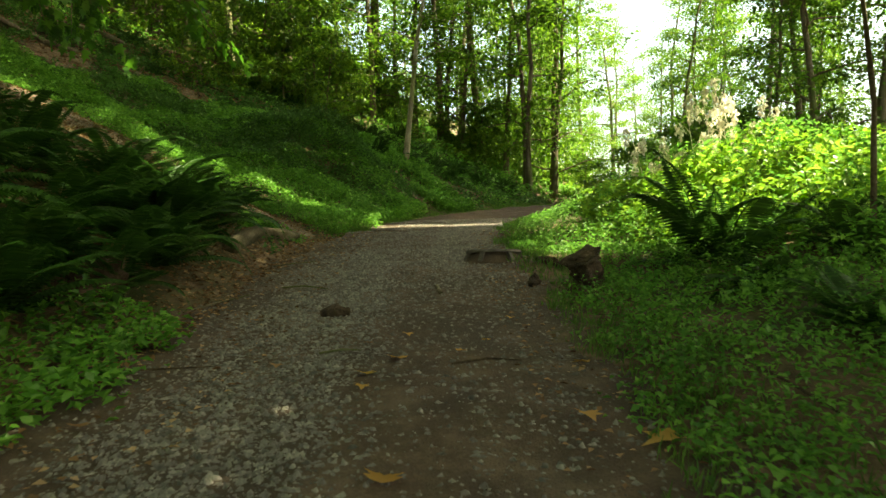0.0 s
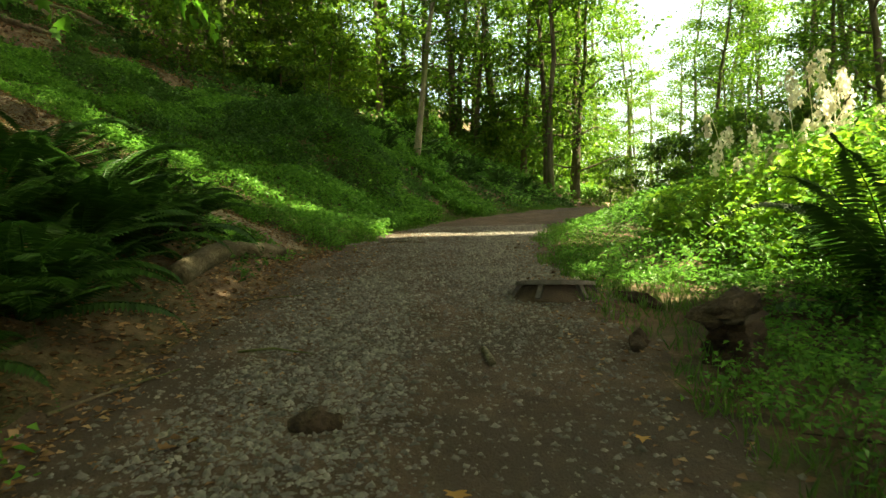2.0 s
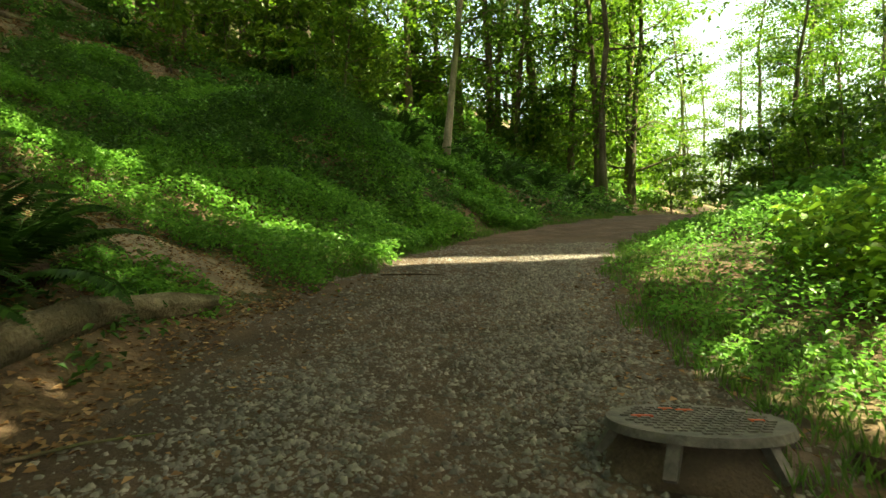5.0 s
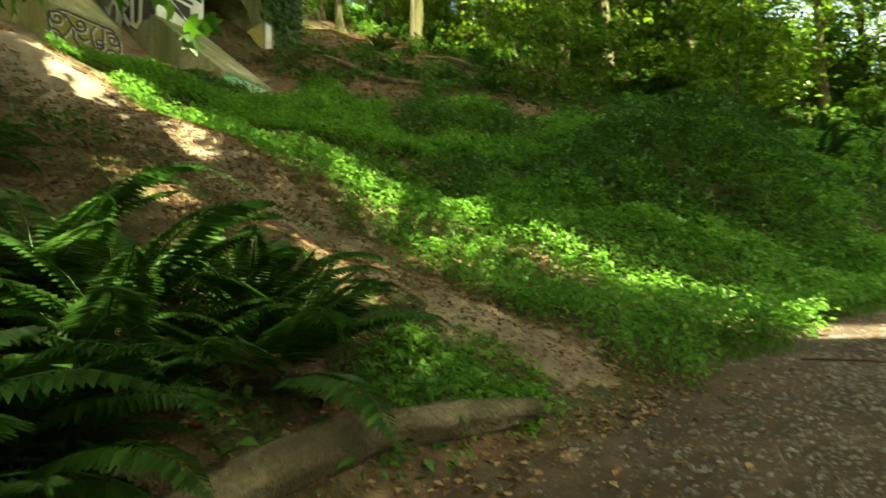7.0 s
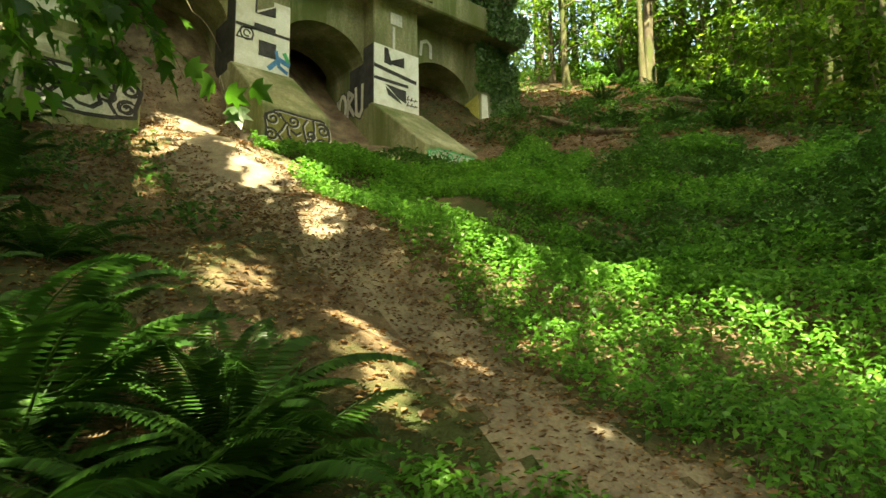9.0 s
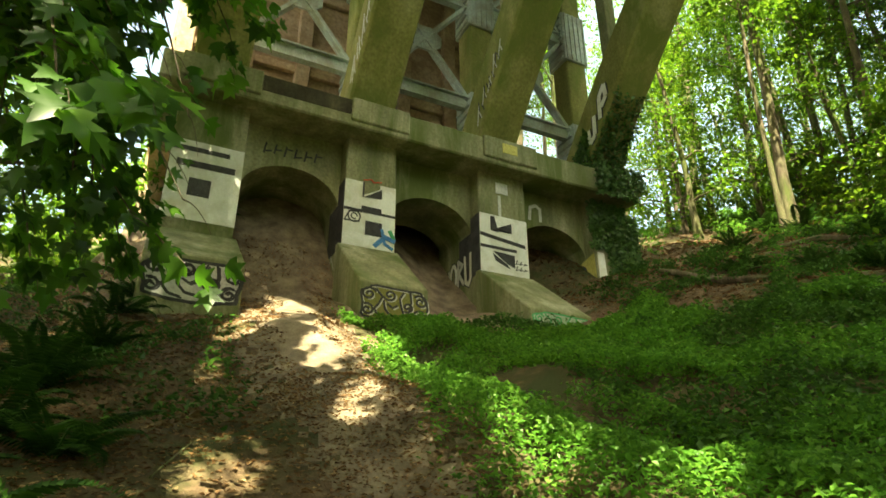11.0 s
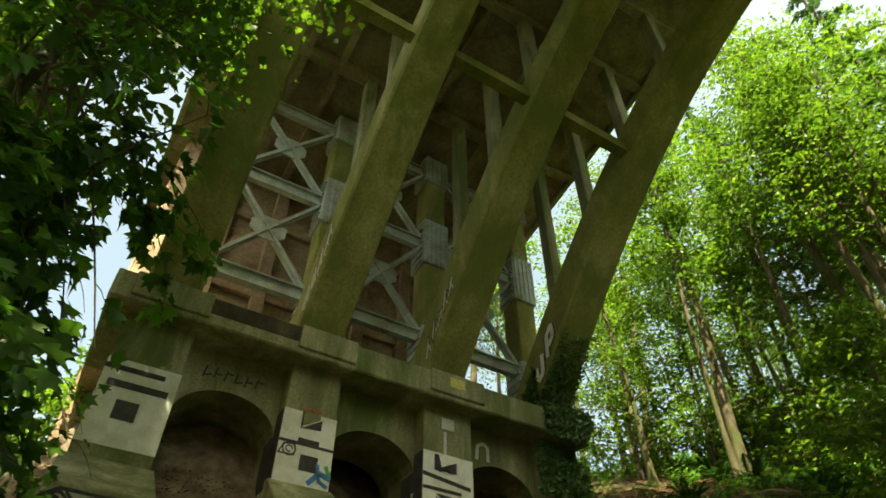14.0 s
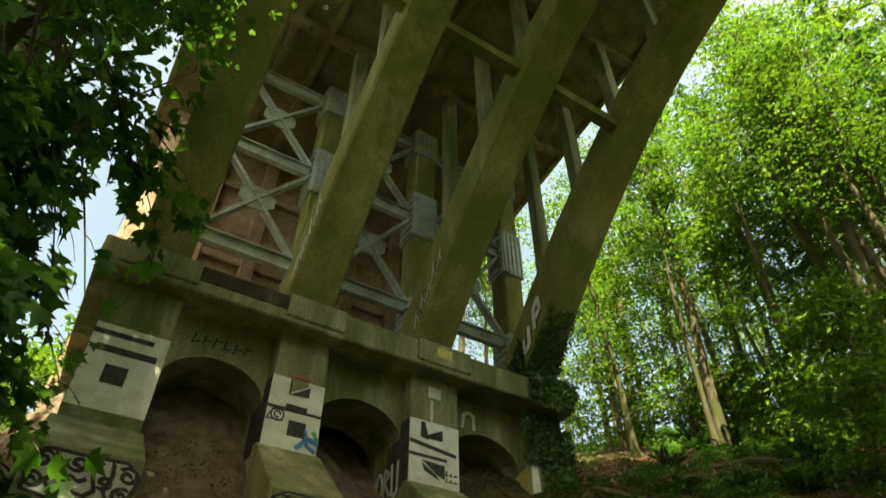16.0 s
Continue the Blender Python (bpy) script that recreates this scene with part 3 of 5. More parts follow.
# Mottled black panel on the beam between the first two cap blocks.
DARK_PANEL = surface("mottled_black", [(0.3, (0.025, 0.022, 0.015)), (0.5, (0.05, 0.045, 0.028)), (0.7, (0.11, 0.1, 0.06))], 1.6, 14, 0.9, bump_s=0.3, stretch=(1, 1, 0.4))
part("stained_panel", box(bmesh.new(), 0.551, 0.566, 12.58, 14.85, 12.72, 13.17, 0.004), DARK_PANEL, cap, "mottled black panel between two cap blocks")
part("yellow_plate", box(bmesh.new(), 0.615, 0.632, 19.35, 19.85, 12.78, 13.1, 0.004), YELLOW_P, cap, "small faded yellow painted patch")


def make_rib(s):
    n = 44
    bm = bmesh.new()
    rows = []
    for k in range(n + 1):
        d = -1.0 + 34.3 * k / n
        z = arch_z(d)
        t = Vector((1, 0, 1.26 - 0.078 * d)).normalized()
        up = Vector((-t.z, 0, t.x))
        depth = 0.85 + 0.45 * abs(d - 16.15) / 17
        p = Vector((d, s, z))
        q = p + up * depth
        w = 0.6 + 0.06 * abs(d - 16.15) / 17
        c = 0.07
        rows.append([bm.verts.new(v) for v in (p + Vector((0, -w + c, 0)), p + Vector((0, w - c, 0)), p + Vector((0, w, 0)) + up * c, q + Vector((0, w, 0)), q + Vector((0, -w, 0)), p + Vector((0, -w, 0)) + up * c)])
    for a, b in zip(rows[:-1], rows[1:]):
        for j in range(6):
            bm.faces.new((a[j], a[(j + 1) % 6], b[(j + 1) % 6], b[j]))
    bm.faces.new(rows[0])
    bm.faces.new(rows[-1][::-1])
    return part("arch_rib", bm, CONCRETE_RIB, bridge, "curved concrete arch rib green with moss")


ribs = [make_rib(s) for s in RIBS]
# strut lines between the ribs
for d in (6.0, 16.0, 26.3):
    z = arch_z(d) + 0.55
    for a, b in zip(RIBS[:-1], RIBS[1:]):
        part("strut", bar(bmesh.new(), (d, a + 0.55, z), (d, b - 0.55, z), 0.35, 0.42), CONCRETE_RIB, bridge)

STATIONS = (1.2, 3.5, 5.85, 8.2, 10.5, 13.5, 16.0, 18.5, 21.6, 23.9, 26.3, 28.6, 30.9)
for d in STATIONS:
    zt = soffit(d)
    for s in RIBS:
        z0 = arch_z(d) + 0.9
        if zt - 0.45 - z0 > 0.3:
            part("spandrel_column", box(bmesh.new(), d - 0.22, d + 0.22, s - 0.22, s + 0.22, z0 - 0.2, zt - 0.4, 0.03), CONCRETE, bridge)
    fb = bmesh.new()
    box(fb, d - 0.18, d + 0.18, RIBS[0] - 0.5, RIBS[3] + 0.5, zt - 0.55, zt + 0.02, 0.02)
    part("floor_beam", fb, CONCRETE_DECK, bridge)
    for s, e in ((RIBS[0] - 0.4, RIBS[0] - 1.85), (RIBS[3] + 0.4, RIBS[3] + 1.85)):
        bm = bmesh.new()
        bar(bm, (d, s, zt - 0.35), (d, e, zt - 0.02), 0.3, 0.3)
        part("bracket", bm, CONCRETE_DECK, bridge)


def long_slab(name, s0, s1, dz0, dz1, mat, label=""):
    """A slab that follows the grade of the deck."""
    bm = bmesh.new()
    rows = []
    for d in (-9, -4, 0, 4, 8, 11, 14, 18, 22, 28, 36, 46):
        z = soffit(d)
        rows.append([bm.verts.new(v) for v in ((d, s0, z + dz0), (d, s1, z + dz0), (d, s1, z + dz1), (d, s0, z + dz1))])
    for a, b in zip(rows[:-1], rows[1:]):
        for j in range(4):
            bm.faces.new((a[j], a[(j + 1) % 4], b[(j + 1) % 4], b[j]))
    bm.faces.new(rows[0])
    bm.faces.new(rows[-1][::-1])
    return part(name, bm, mat, bridge, label)


long_slab("deck", 9.7, 25.35, 0.0, 0.35, CONCRETE_DECK, "underside of the stained concrete bridge deck")
long_slab("edge_beam", 9.55, 9.75, -0.2, 1.4, CONCRETE, "concrete parapet and edge beam")
long_slab("edge_beam", 25.3, 25.5, -0.2, 1.4, CONCRETE, "concrete parapet and edge beam")
for a, b in zip(RIBS[:-1], RIBS[1:]):
    for k in (1, 2):
        s = a + (b - a) * k / 3
        long_slab("stringer", s - 0.13, s + 0.13, -0.38, 0.01, CONCRETE_DECK)

# braced bent on the cap beam
BENT = -1.0
LEVELS = (15.3, 19.5, 23.6)


def make_bent():
    for i, s in enumerate(RIBS):
        col = part("bent_column", box(bmesh.new(), BENT - 0.42, BENT + 0.42, s - 0.42, s + 0.42, 13.2, soffit(BENT) - 0.02, 0.04), CONCRETE_RIB, bridge, "yellowish concrete column")
        for z0, z1 in ((13.6, 15.6), (18.4, 20.6), (22.9, 24.4)):
            jk = part("steel_jacket", box(bmesh.new(), BENT - 0.5, BENT + 0.5, s - 0.5, s + 0.5, z0, z1, 0.02), STEEL, col, "grey-blue painted steel jacket")
            for k in range(5):
                part("flange", box(bmesh.new(), BENT + 0.5, BENT + 0.54, s - 0.4 + k * 0.2 - 0.025, s - 0.4 + k * 0.2 + 0.025, z0 + 0.05, z1 - 0.05, 0), STEEL, jk)
            for k in range(7):
                z = z0 + (z1 - z0) * (k + 0.5) / 7
                part("side_fin", box(bmesh.new(), BENT - 0.4, BENT + 0.4, s - 0.56, s - 0.5, z - 0.06, z + 0.02, 0), STEEL, jk)
    for a, b in zip(RIBS[:-1], RIBS[1:]):
        m = (a + b) / 2
        for z in LEVELS:
            bm = bar(bmesh.new(), (BENT + 0.1, a + 0.45, z), (BENT + 0.1, b - 0.45, z), 0.22, 0.36)
            bar(bm, (BENT + 0.12, a + 0.45, z + 0.2), (BENT + 0.12, b - 0.45, z + 0.2), 0.4, 0.05)
            part("brace_beam", bm, STEEL, bridge, "grey-blue painted steel cross beam")
        for z0, z1 in zip(LEVELS[:-1], LEVELS[1:]):
            zm = (z0 + z1) / 2
            x = part("brace_plate", box(bmesh.new(), BENT + 0.16, BENT + 0.22, m - 0.5, m + 0.5, zm - 0.42, zm + 0.42, 0.02), STEEL, bridge)
            bm = bmesh.new()
            vs = [bm.verts.new((BENT + 0.165, m + 0.62 * math.cos(k * math.pi / 4 + 0.39), zm + 0.5 * math.sin(k * math.pi / 4 + 0.39))) for k in range(8)]
            w2 = [bm.verts.new((BENT + 0.235, v.co.y, v.co.z)) for v in vs]
            bm.faces.new(vs)
            bm.faces.new(w2[::-1])
            for k in range(8):
                bm.faces.new((vs[k], vs[(k + 1) % 8], w2[(k + 1) % 8], w2[k]))
            bm.to_mesh(x.data)
            bm.free()
            for sa, za in ((a + 0.45, z0 + 0.15), (a + 0.45, z1 - 0.15), (b - 0.45, z0 + 0.15), (b - 0.45, z1 - 0.15)):
                bm = bar(bmesh.new(), (BENT + 0.15, m, zm), (BENT + 0.15, sa, za), 0.12, 0.27, up=(1, 0, 0))
                bar(bm, (BENT + 0.09, m, zm), (BENT + 0.09, sa, za), 0.16, 0.06, up=(1, 0, 0))
                part("diagonal_brace", bm, STEEL, bridge)


make_bent()
# warm stained back wall with pilasters; its foot is carried down to darken the arches
bw = part("back_wall", box(bmesh.new(), -5.2, -4.4, 10.2, 22.4, 4.0, soffit(-5) + 0.1, 0), CONCRETE_WARM, bridge, "brown stained concrete back wall with panels")
for k in range(7):
    s = 10.6 + 1.9 * k
    part("pilaster", box(bmesh.new(), -4.4, -4.1, s - 0.25, s + 0.25, 13.0, soffit(-4.4) - 0.4, 0.03), CONCRETE_WARM, bw)
for z in (14.2, 17.5, 21.0):
    part("wall_ledge", box(bmesh.new(), -4.4, -4.2, 10.3, 22.3, z - 0.15, z + 0.15, 0.03), CONCRETE_WARM, bw)
# Slab and end walls added to shut light out behind the arches.
part("cell_roof", box(bmesh.new(), -4.4, -2.9, 10.3, 24.6, 12.45, 12.8, 0), CONCRETE_WARM, bridge)
for s0, s1, d1 in ((10.86, 11.2, -2.6), (24.0, 24.33, -2.6)):
    part("cell_end_wall", box(bmesh.new(), -4.4, d1, s0, s1, 4.0, 12.45, 0), CONCRETE_WARM, bridge)
# fat painted shapes with dark outlines on the fourth rib
for name, mat, grow, y in (("dark_shape_edge", BLACK, 0.1, RIBS[3] - 0.668), ("white_shape", WHITE, 0.0, RIBS[3] - 0.678)):
    for k, strokes in enumerate((((0.0, 0.05, 0.0, 0.7),), ((0.0, 0.75, 0.05, 0.2), (0.05, 0.2, 0.3, 0.2), (0.3, 0.2, 0.34, 0.85)), ((0.0, 0.1, 0.05, 0.85), (0.05, 0.85, 0.32, 0.95), (0.32, 0.95, 0.36, 0.45), (0.36, 0.45, 0.1, 0.4)))):
        d = 0.12 + (0.0, 0.3, 0.92)[k]
        z = arch_z(d) + 0.12
        bm = bmesh.new()
        for x0, z0, x1, z1 in strokes:
            bar(bm, (d + x0, y, z + z0 + 0.8 * x0), (d + x1, y, z + z1 + 0.8 * x1), 0.17 + grow, 0.014, up=(0, 1, 0))
        part(name, bm, mat, ribs[3])
# scrawls at the feet of the second and third ribs
gs = random.Random(23)
for r in (1, 2):
    for k in range(9):
        d = 0.15 + 0.16 * k
        z = arch_z(d) + 0.25 + gs.uniform(0, 0.35)
        y = RIBS[r] - 0.664
        bm = bmesh.new()
        bar(bm, (d, y, z), (d + gs.uniform(-0.1, 0.25), y, z + gs.uniform(0.4, 0.8)), 0.045, 0.012, up=(0, 1, 0))
        bar(bm, (d + 0.1, y, z + 0.45), (d + 0.24, y, z + 0.15), 0.04, 0.012, up=(0, 1, 0))
        part("scrawl", bm, (GREY_P, BLACK)[k % 2 if r == 2 else 0], ribs[r])


# ---- trees ----
def sunlit(gx, gy):
    """How open the canopy is made over hand-placed sun patches: 1 is open to the sun."""
    s = -gx * BN[1] + gy * BN[0]
    o = np.zeros(np.shape(gx))

    def spot(x, y, rx, ry, v=1.0, turn=0.0):
        c, q = math.cos(radians(turn)), math.sin(radians(turn))
        a, b = (gx - x) * c + (gy - y) * q, -(gx - x) * q + (gy - y) * c
        return np.where((a / rx) ** 2 + (b / ry) ** 2 < 1, v, 0.0)
    o = np.maximum(o, np.where((gx > trail_x(gy) + 1.75 + 0.4 * wob(gx, gy, 1.4)) & (gx < 12) & (gy > 6.9 + 1.3 * (gx < 2.3) + 0.5 * wob(gx, gy, 1.7)) & (gy < 18), 0.8 + 0.2 * (wob(gx, gy, 3.3, 0.4) > -0.35), 0.0))
    o = np.maximum(o, np.where((s > 14.4 + 0.35 * wob(gx, gy, 2.6, 1.0)) & (s < 17.5) & (gx > -3.2) & (gx < 5), 1.0, 0.0))
    for sp in ((-12.4, 10.5, 2.3, 0.55, 1.0, -14), (-10.0, 11.5, 1.0, 0.42, 1.0, -20), (-7.4, 11.7, 0.55, 0.3, 1.0, -15), (-9.3, 10.0, 0.8, 0.2, 0.9, 0), (-4.8, 11.25, 0.9, 0.25, 1.0, -5),
               (-4.6, 11.95, 0.5, 0.18, 1.0, -10), (-5.2, 12.9, 1.3, 0.5, 0.9, -5), (-3.7, 14.5, 2.2, 0.65, 1.0, 14), (-4.7, 13.6, 1.5, 0.45, 0.9, 30), (-9.5, 13.9, 0.5, 0.2, 1.0, 0), (-6.6, 10.3, 0.4, 0.15, 0.9, 0), (-6.15, 10.5, 0.6, 0.4, 1.0, 0), (-7.4, 13.0, 0.8, 0.3, 0.6, 0), (-4.0, 13.3, 1.9, 0.8, 0.5, 10), (-6.2, 13.6, 0.5, 0.2, 0.8, 0)):
        o = np.maximum(o, spot(*sp) * (0.55 + 0.45 * (wob(gx, gy, 5.5, 1.2) > -0.35)))
    return o


def to_ground(P):
    G = P[:, :2].copy()
    k = np.array([SUN.x / SUN.z, SUN.y / SUN.z])
    for _ in range(6):
        G = P[:, :2] - k * (P[:, 2] - height(G[:, 0], G[:, 1]))[:, None]
    return G


def tree_parts(h, crown0, spread, nleaf, leaf, seed, lean=(0, 0), r0=None, limbs=12, lobed=False):
    """Verts and faces of a trunk with limbs, and of its leaves, standing at the origin."""
    g = np.random.default_rng(seed)
    r0 = r0 or 0.008 * h + 0.03
    k = 9
    t = np.linspace(0, 1, k)
    wig = np.cumsum(g.normal(0, 0.012 * h, (k, 2)), 0) * t[:, None]
    P = np.stack([wig[:, 0] + lean[0] * h * t, wig[:, 1] + lean[1] * h * t, h * t - 0.4], 1)
    items = [tube_np(P, r0 * (1 - 0.9 * t) + 0.012 + r0 * 0.5 * np.exp(-t * 25), 8)]
    cl = []
    for j in range(limbs):
        q = crown0 + (1 - crown0) * (j + g.random()) / limbs
        a = np.array([np.interp(q, t, P[:, c]) for c in range(3)])
        az = j * 2.4 + g.uniform(-0.4, 0.4)
        ln = spread * (1.15 - 0.75 * (q - crown0) / (1 - crown0)) * g.uniform(0.75, 1.2)
        rise = g.uniform(0.1, 0.55)
        u = np.linspace(0, 1, 5)
        L = a + np.stack([np.cos(az) * ln * u, np.sin(az) * ln * u, rise * ln * u + 0.12 * ln * u * (1 - u) - 0.15 * ln * u ** 3], 1) + np.concatenate([[[0, 0, 0]], g.normal(0, 0.05 * ln, (4, 3))])
        items.append(tube_np(L, r0 * 0.34 * (1 - 0.85 * u) * (1.1 - 0.6 * q) + 0.006, 5))
        for m in range(7):
            v = g.uniform(0.3, 1.08)
            c = a + (L[-1] - a) * v + g.normal(0, 0.16 * ln, 3) * np.array([1, 1, 0.6])
            cl.append(c)
    cl = np.array(cl)
    per = nleaf // len(cl)
    rad = spread * 0.2
    c = np.repeat(cl, per, 0)
    n = len(c)
    off = g.normal(size=(n, 3)) * np.array([1, 1, 0.42]) * rad * g.uniform(0.4, 1.1, (n, 1))
    pos = c + off
    way = rnd_dirs(n, 0.5, g) + np.array([0, 0, -0.25]) + off * 0.5 / rad
    nor = rnd_dirs(n, 1, g) * 0.55 + np.array([0, 0, 1.0])
    size = leaf * g.uniform(0.7, 1.3, n)
    return join_np(items), (pos, way, nor, size)


def build_tree(name, label, m, h, crown0, spread, nleaf, leaf, seed, bark, green, lean=(0, 0), keep=None, limbs=12, lobed=False, r0=None, group="forest trees", cat="tree"):
    tv, (pos, way, nor, size) = tree_parts(h, crown0, spread, nleaf, leaf, seed, lean, r0, limbs)
    ob = thing(name, m, label, cat, group)
    part("trunk", np_mesh("trunk", *tv, bark, True), bark, ob)
    # Leaves between the sun and its chosen patches are left out.
    if keep is not None:
        W = pos + np.array(m.translation)
        G = to_ground(W)
        jit = np.random.default_rng(seed + 1)
        ok = jit.random(len(pos)) > sunlit(G[:, 0], G[:, 1]) * keep
        pos, way, nor, size = pos[ok], way[ok], nor[ok], size[ok]
    fn = maple_np(pos, way, nor, size) if lobed else leaf_np(pos, way, nor, size, size * 0.62)
    part("crown", np_mesh("crown", *fn, green), green, ob)
    return ob


def at(x, y, sink=0.0, turn=0.0, sc=1.0):
    return Matrix.Translation((x, y, float(height(x, y)) - sink)) @ Matrix.Rotation(turn, 4, "Z") @ Matrix.Diagonal((sc, sc, sc, 1))


def clear_of_bridge(x, y, r=2.0):
    d = x * BN[0] + y * BN[1] + 12.1
    s = -x * BN[1] + y * BN[0]
    return not (9.0 - r < s < 26.0 + r and -7 < d < 40)


# shade trees added out of view beside the start of the walk, each with a crown of its own
shade = [(6.0, -3.5, 15, 4.2), (9.5, 0.5, 17, 4.4), (6.6, 2.6, 15, 4.6), (10.5, 5.5, 19, 4.6), (7.8, 6.6, 18, 4.9), (13.0, 10.5, 20, 4.5), (-7.5, -2.5, 17, 4.2), (-8.4, 3.0, 16, 3.7),
         (-12.0, 1.5, 17, 4.4), (2.8, -7.0, 15, 4.4), (-3.8, -6.0, 15, 4.4), (14.5, 1.5, 20, 4.2), (14.5, 15.5, 20, 4.2), (-5.6, 0.4, 15, 4.6), (4.6, -1.0, 15, 4.8), (0.6, -9.5, 17, 4.6), (-13.5, -4.0, 18, 4.6)]
for k, (x, y, h, sp) in enumerate(shade):
    build_tree("maple_tree", "tall mossy-trunked tree with a dense green crown, added out of view for shade", at(x, y), h, 0.34, sp, 7800, 0.285, 100 + k, BARK, LEAF, keep=1.0, limbs=14)

# kinds that stand many times over in the wood
kinds = []
for k, (h, c0, sp, n, lf, bark) in enumerate(((17, 0.12, 2.7, 3400, 0.22, BARK), (20, 0.48, 2.8, 3000, 0.2, BARK), (13, 0.08, 2.8, 3300, 0.21, BARK), (23, 0.46, 3.0, 3200, 0.2, BARK))):
    t = build_tree("forest_tree", "slender forest tree with a bare trunk and leafy crown", at((-30, 60, -40, 50)[k], (46, 70, 30, 60)[k]), h, c0, sp, n, lf, 200 + k, bark, LEAF, lean=(0.02 * k, -0.03 + 0.02 * k), limbs=18)
    kinds.append(t)
build_tree("slender_tree", "slender pale leaning tree at the foot of the bank", at(-1.4, 23.2), 13, 0.3, 1.9, 3000, 0.17, 260, BARK_PALE, LEAF, lean=(0.1, 0.02), limbs=16, r0=0.095)
build_tree("slender_tree", "slender dark upright tree beside the trail's bend", at(4.0, 29.3), 17, 0.35, 2.0, 2600, 0.21, 261, BARK, LEAF, limbs=14, r0=0.13)
shrub = build_tree("shrub", "leafy green understorey shrub", at(12, 33), 3.2, 0.05, 1.5, 900, 0.22, 301, BARK, LEAF, limbs=8, group="understorey shrubs", cat="shrub", r0=0.03)
g0 = random.Random(5)
spots = []
tries = 0
while len(spots) < 85 and tries < 6000:
    tries += 1
    x, y = g0.uniform(-42, 40), g0.uniform(22, 74)
    if g0.random() < 0.4:
        x, y = g0.uniform(-22, 14), g0.uniform(26, 46)
    if g0.random() < 0.1:
        x, y = g0.uniform(-38, -26), g0.uniform(12, 26)
    if 0.19 < x / y < 0.33 and 24 < y < 66:
        continue
    if -9 < x < 4 and 26 < y < 32.8:
        continue
    if not clear_of_bridge(x, y, 1.0) or abs(x - float(trail_x(y))) < 3.0 or any((x - a) ** 2 + (y - b) ** 2 < 5.5 for a, b in spots):
        continue
    spots.append((x, y))
spots += [(-10.0, 31.0), (-13.0, 32.5), (-3.6, 33.4), (-5.5, 34.0), (-9.0, 34.0), (-1.5, 34.5), (1.0, 33.6), (4.2, 31.4), (3.4, 34.0), (-7.4, 36.0), (0.2, 36.5), (14.0, 27.0), (17.0, 30.0), (20.0, 34.0), (16.5, 24.0), (22.0, 39.0), (25.0, 43.0), (19.5, 27.5), (13.0, 22.0), (18.0, 36.0), (27.0, 36.0), (23.0, 30.0), (21.0, 45.0), (29.0, 48.0), (-16.0, 33.0), (-20.0, 32.6), (-12.0, 29.8), (-15.5, 29.9), (-9.5, 28.5), (-11.5, 31.2), (-7.5, 31.0), (5.8, 33.2), (8.0, 46.0), (6.0, 40.0), (19.0, 52.0), (20.5, 47.0), (13.0, 58.0), (16.5, 61.0), (18.5, 66.0), (15.0, 68.0), (20.5, 60.0), (22.5, 70.0), (12.5, 64.0), (17.5, 74.0), (21.0, 79.0), (25.0, 82.0), (14.0, 80.0), (-11.5, 35.5), (-15.5, 37.5), (-18.0, 38.5), (-21.5, 36.0), (-24.0, 33.5), (-27.0, 31.0), (-26.0, 38.0), (-13.0, 41.0), (-20.0, 43.0)]
for k, (x, y) in enumerate(spots):
    copy_thing(kinds[(0, 2, 0, 2, 3)[k % 5] if x > -8 else k % 4 if y > 33 else 1 + 2 * (k % 2)], at(x, y, 0.1, g0.uniform(0, 6.28), g0.uniform(0.8, 1.15)))
for k in range(8):
    copy_thing(kinds[(2, 0)[k % 2]], at(-19.5 - 1.5 * k, -1.5 - 2.6 * (k % 4), 0.1, k * 1.3, 0.8 + 0.08 * (k % 4)))
sh = []
tries = 0
while len(sh) < 105 and tries < 6000:
    tries += 1
    x, y = g0.uniform(-26, 22), g0.uniform(22, 46)
    if g0.random() < 0.3:
        x, y = g0.uniform(-16, 3), g0.uniform(32.5, 42)
    if not clear_of_bridge(x, y, 0.3) and x < 6 or abs(x - float(trail_x(y))) < 3.4 or (0.14 < x / y < 0.36 and y < 40):
        continue
    if x < -9 and y < 30.5:
        continue
    sh.append((x, y))
sh += [(-5.0, 23.5), (-8.0, 24.5), (-6.5, 26.0), (-9.0, 22.8), (5.0, 36.0), (6.6, 40.0), (15.5, 38.5), (16.5, 36.0), (18.0, 40.0), (11.0, 26.5), (13.0, 29.0), (10.6, 22.0), (15.0, 33.0), (8.6, 30.0), (10.2, 31.5), (9.6, 28.4), (12.0, 30.5), (7.6, 33.5), (9.0, 36.0), (11.4, 34.0), (-11.0, 36.0), (-13.5, 34.6), (-16.5, 35.0), (-19.5, 36.5), (-22.5, 35.0), (-25.5, 33.0), (-28.0, 36.0), (-12.0, 39.0), (-15.0, 39.5), (-18.5, 40.5), (-22.0, 40.0), (-10.0, 33.0), (-24.5, 29.5), (-27.5, 27.5), (-21.5, 31.5), (-18.0, 32.0), (-17.2, 5.6), (-18.6, 3.8), (-19.4, 6.2), (-20.8, 4.4), (-16.4, 3.2), (-22.4, 2.4), (-17.8, 1.4), (-20.0, 0.6), (-24.0, 4.6), (-23.0, -0.6)]
for x, y in sh:
    copy_thing(shrub, at(x, y, 0.1, g0.uniform(0, 6.28), g0.uniform(0.6, 1.3)))

for k, (x, y) in enumerate(((-20.5, 26.0), (-23.5, 27.6), (-26.5, 29.0), (-22.0, 30.5), (-30.0, 32.0), (-17.0, 30.5))):
    copy_thing(kinds[2 * (k % 2)], at(x, y, 0.1, k * 1.9, 0.85 + 0.07 * (k % 4)))
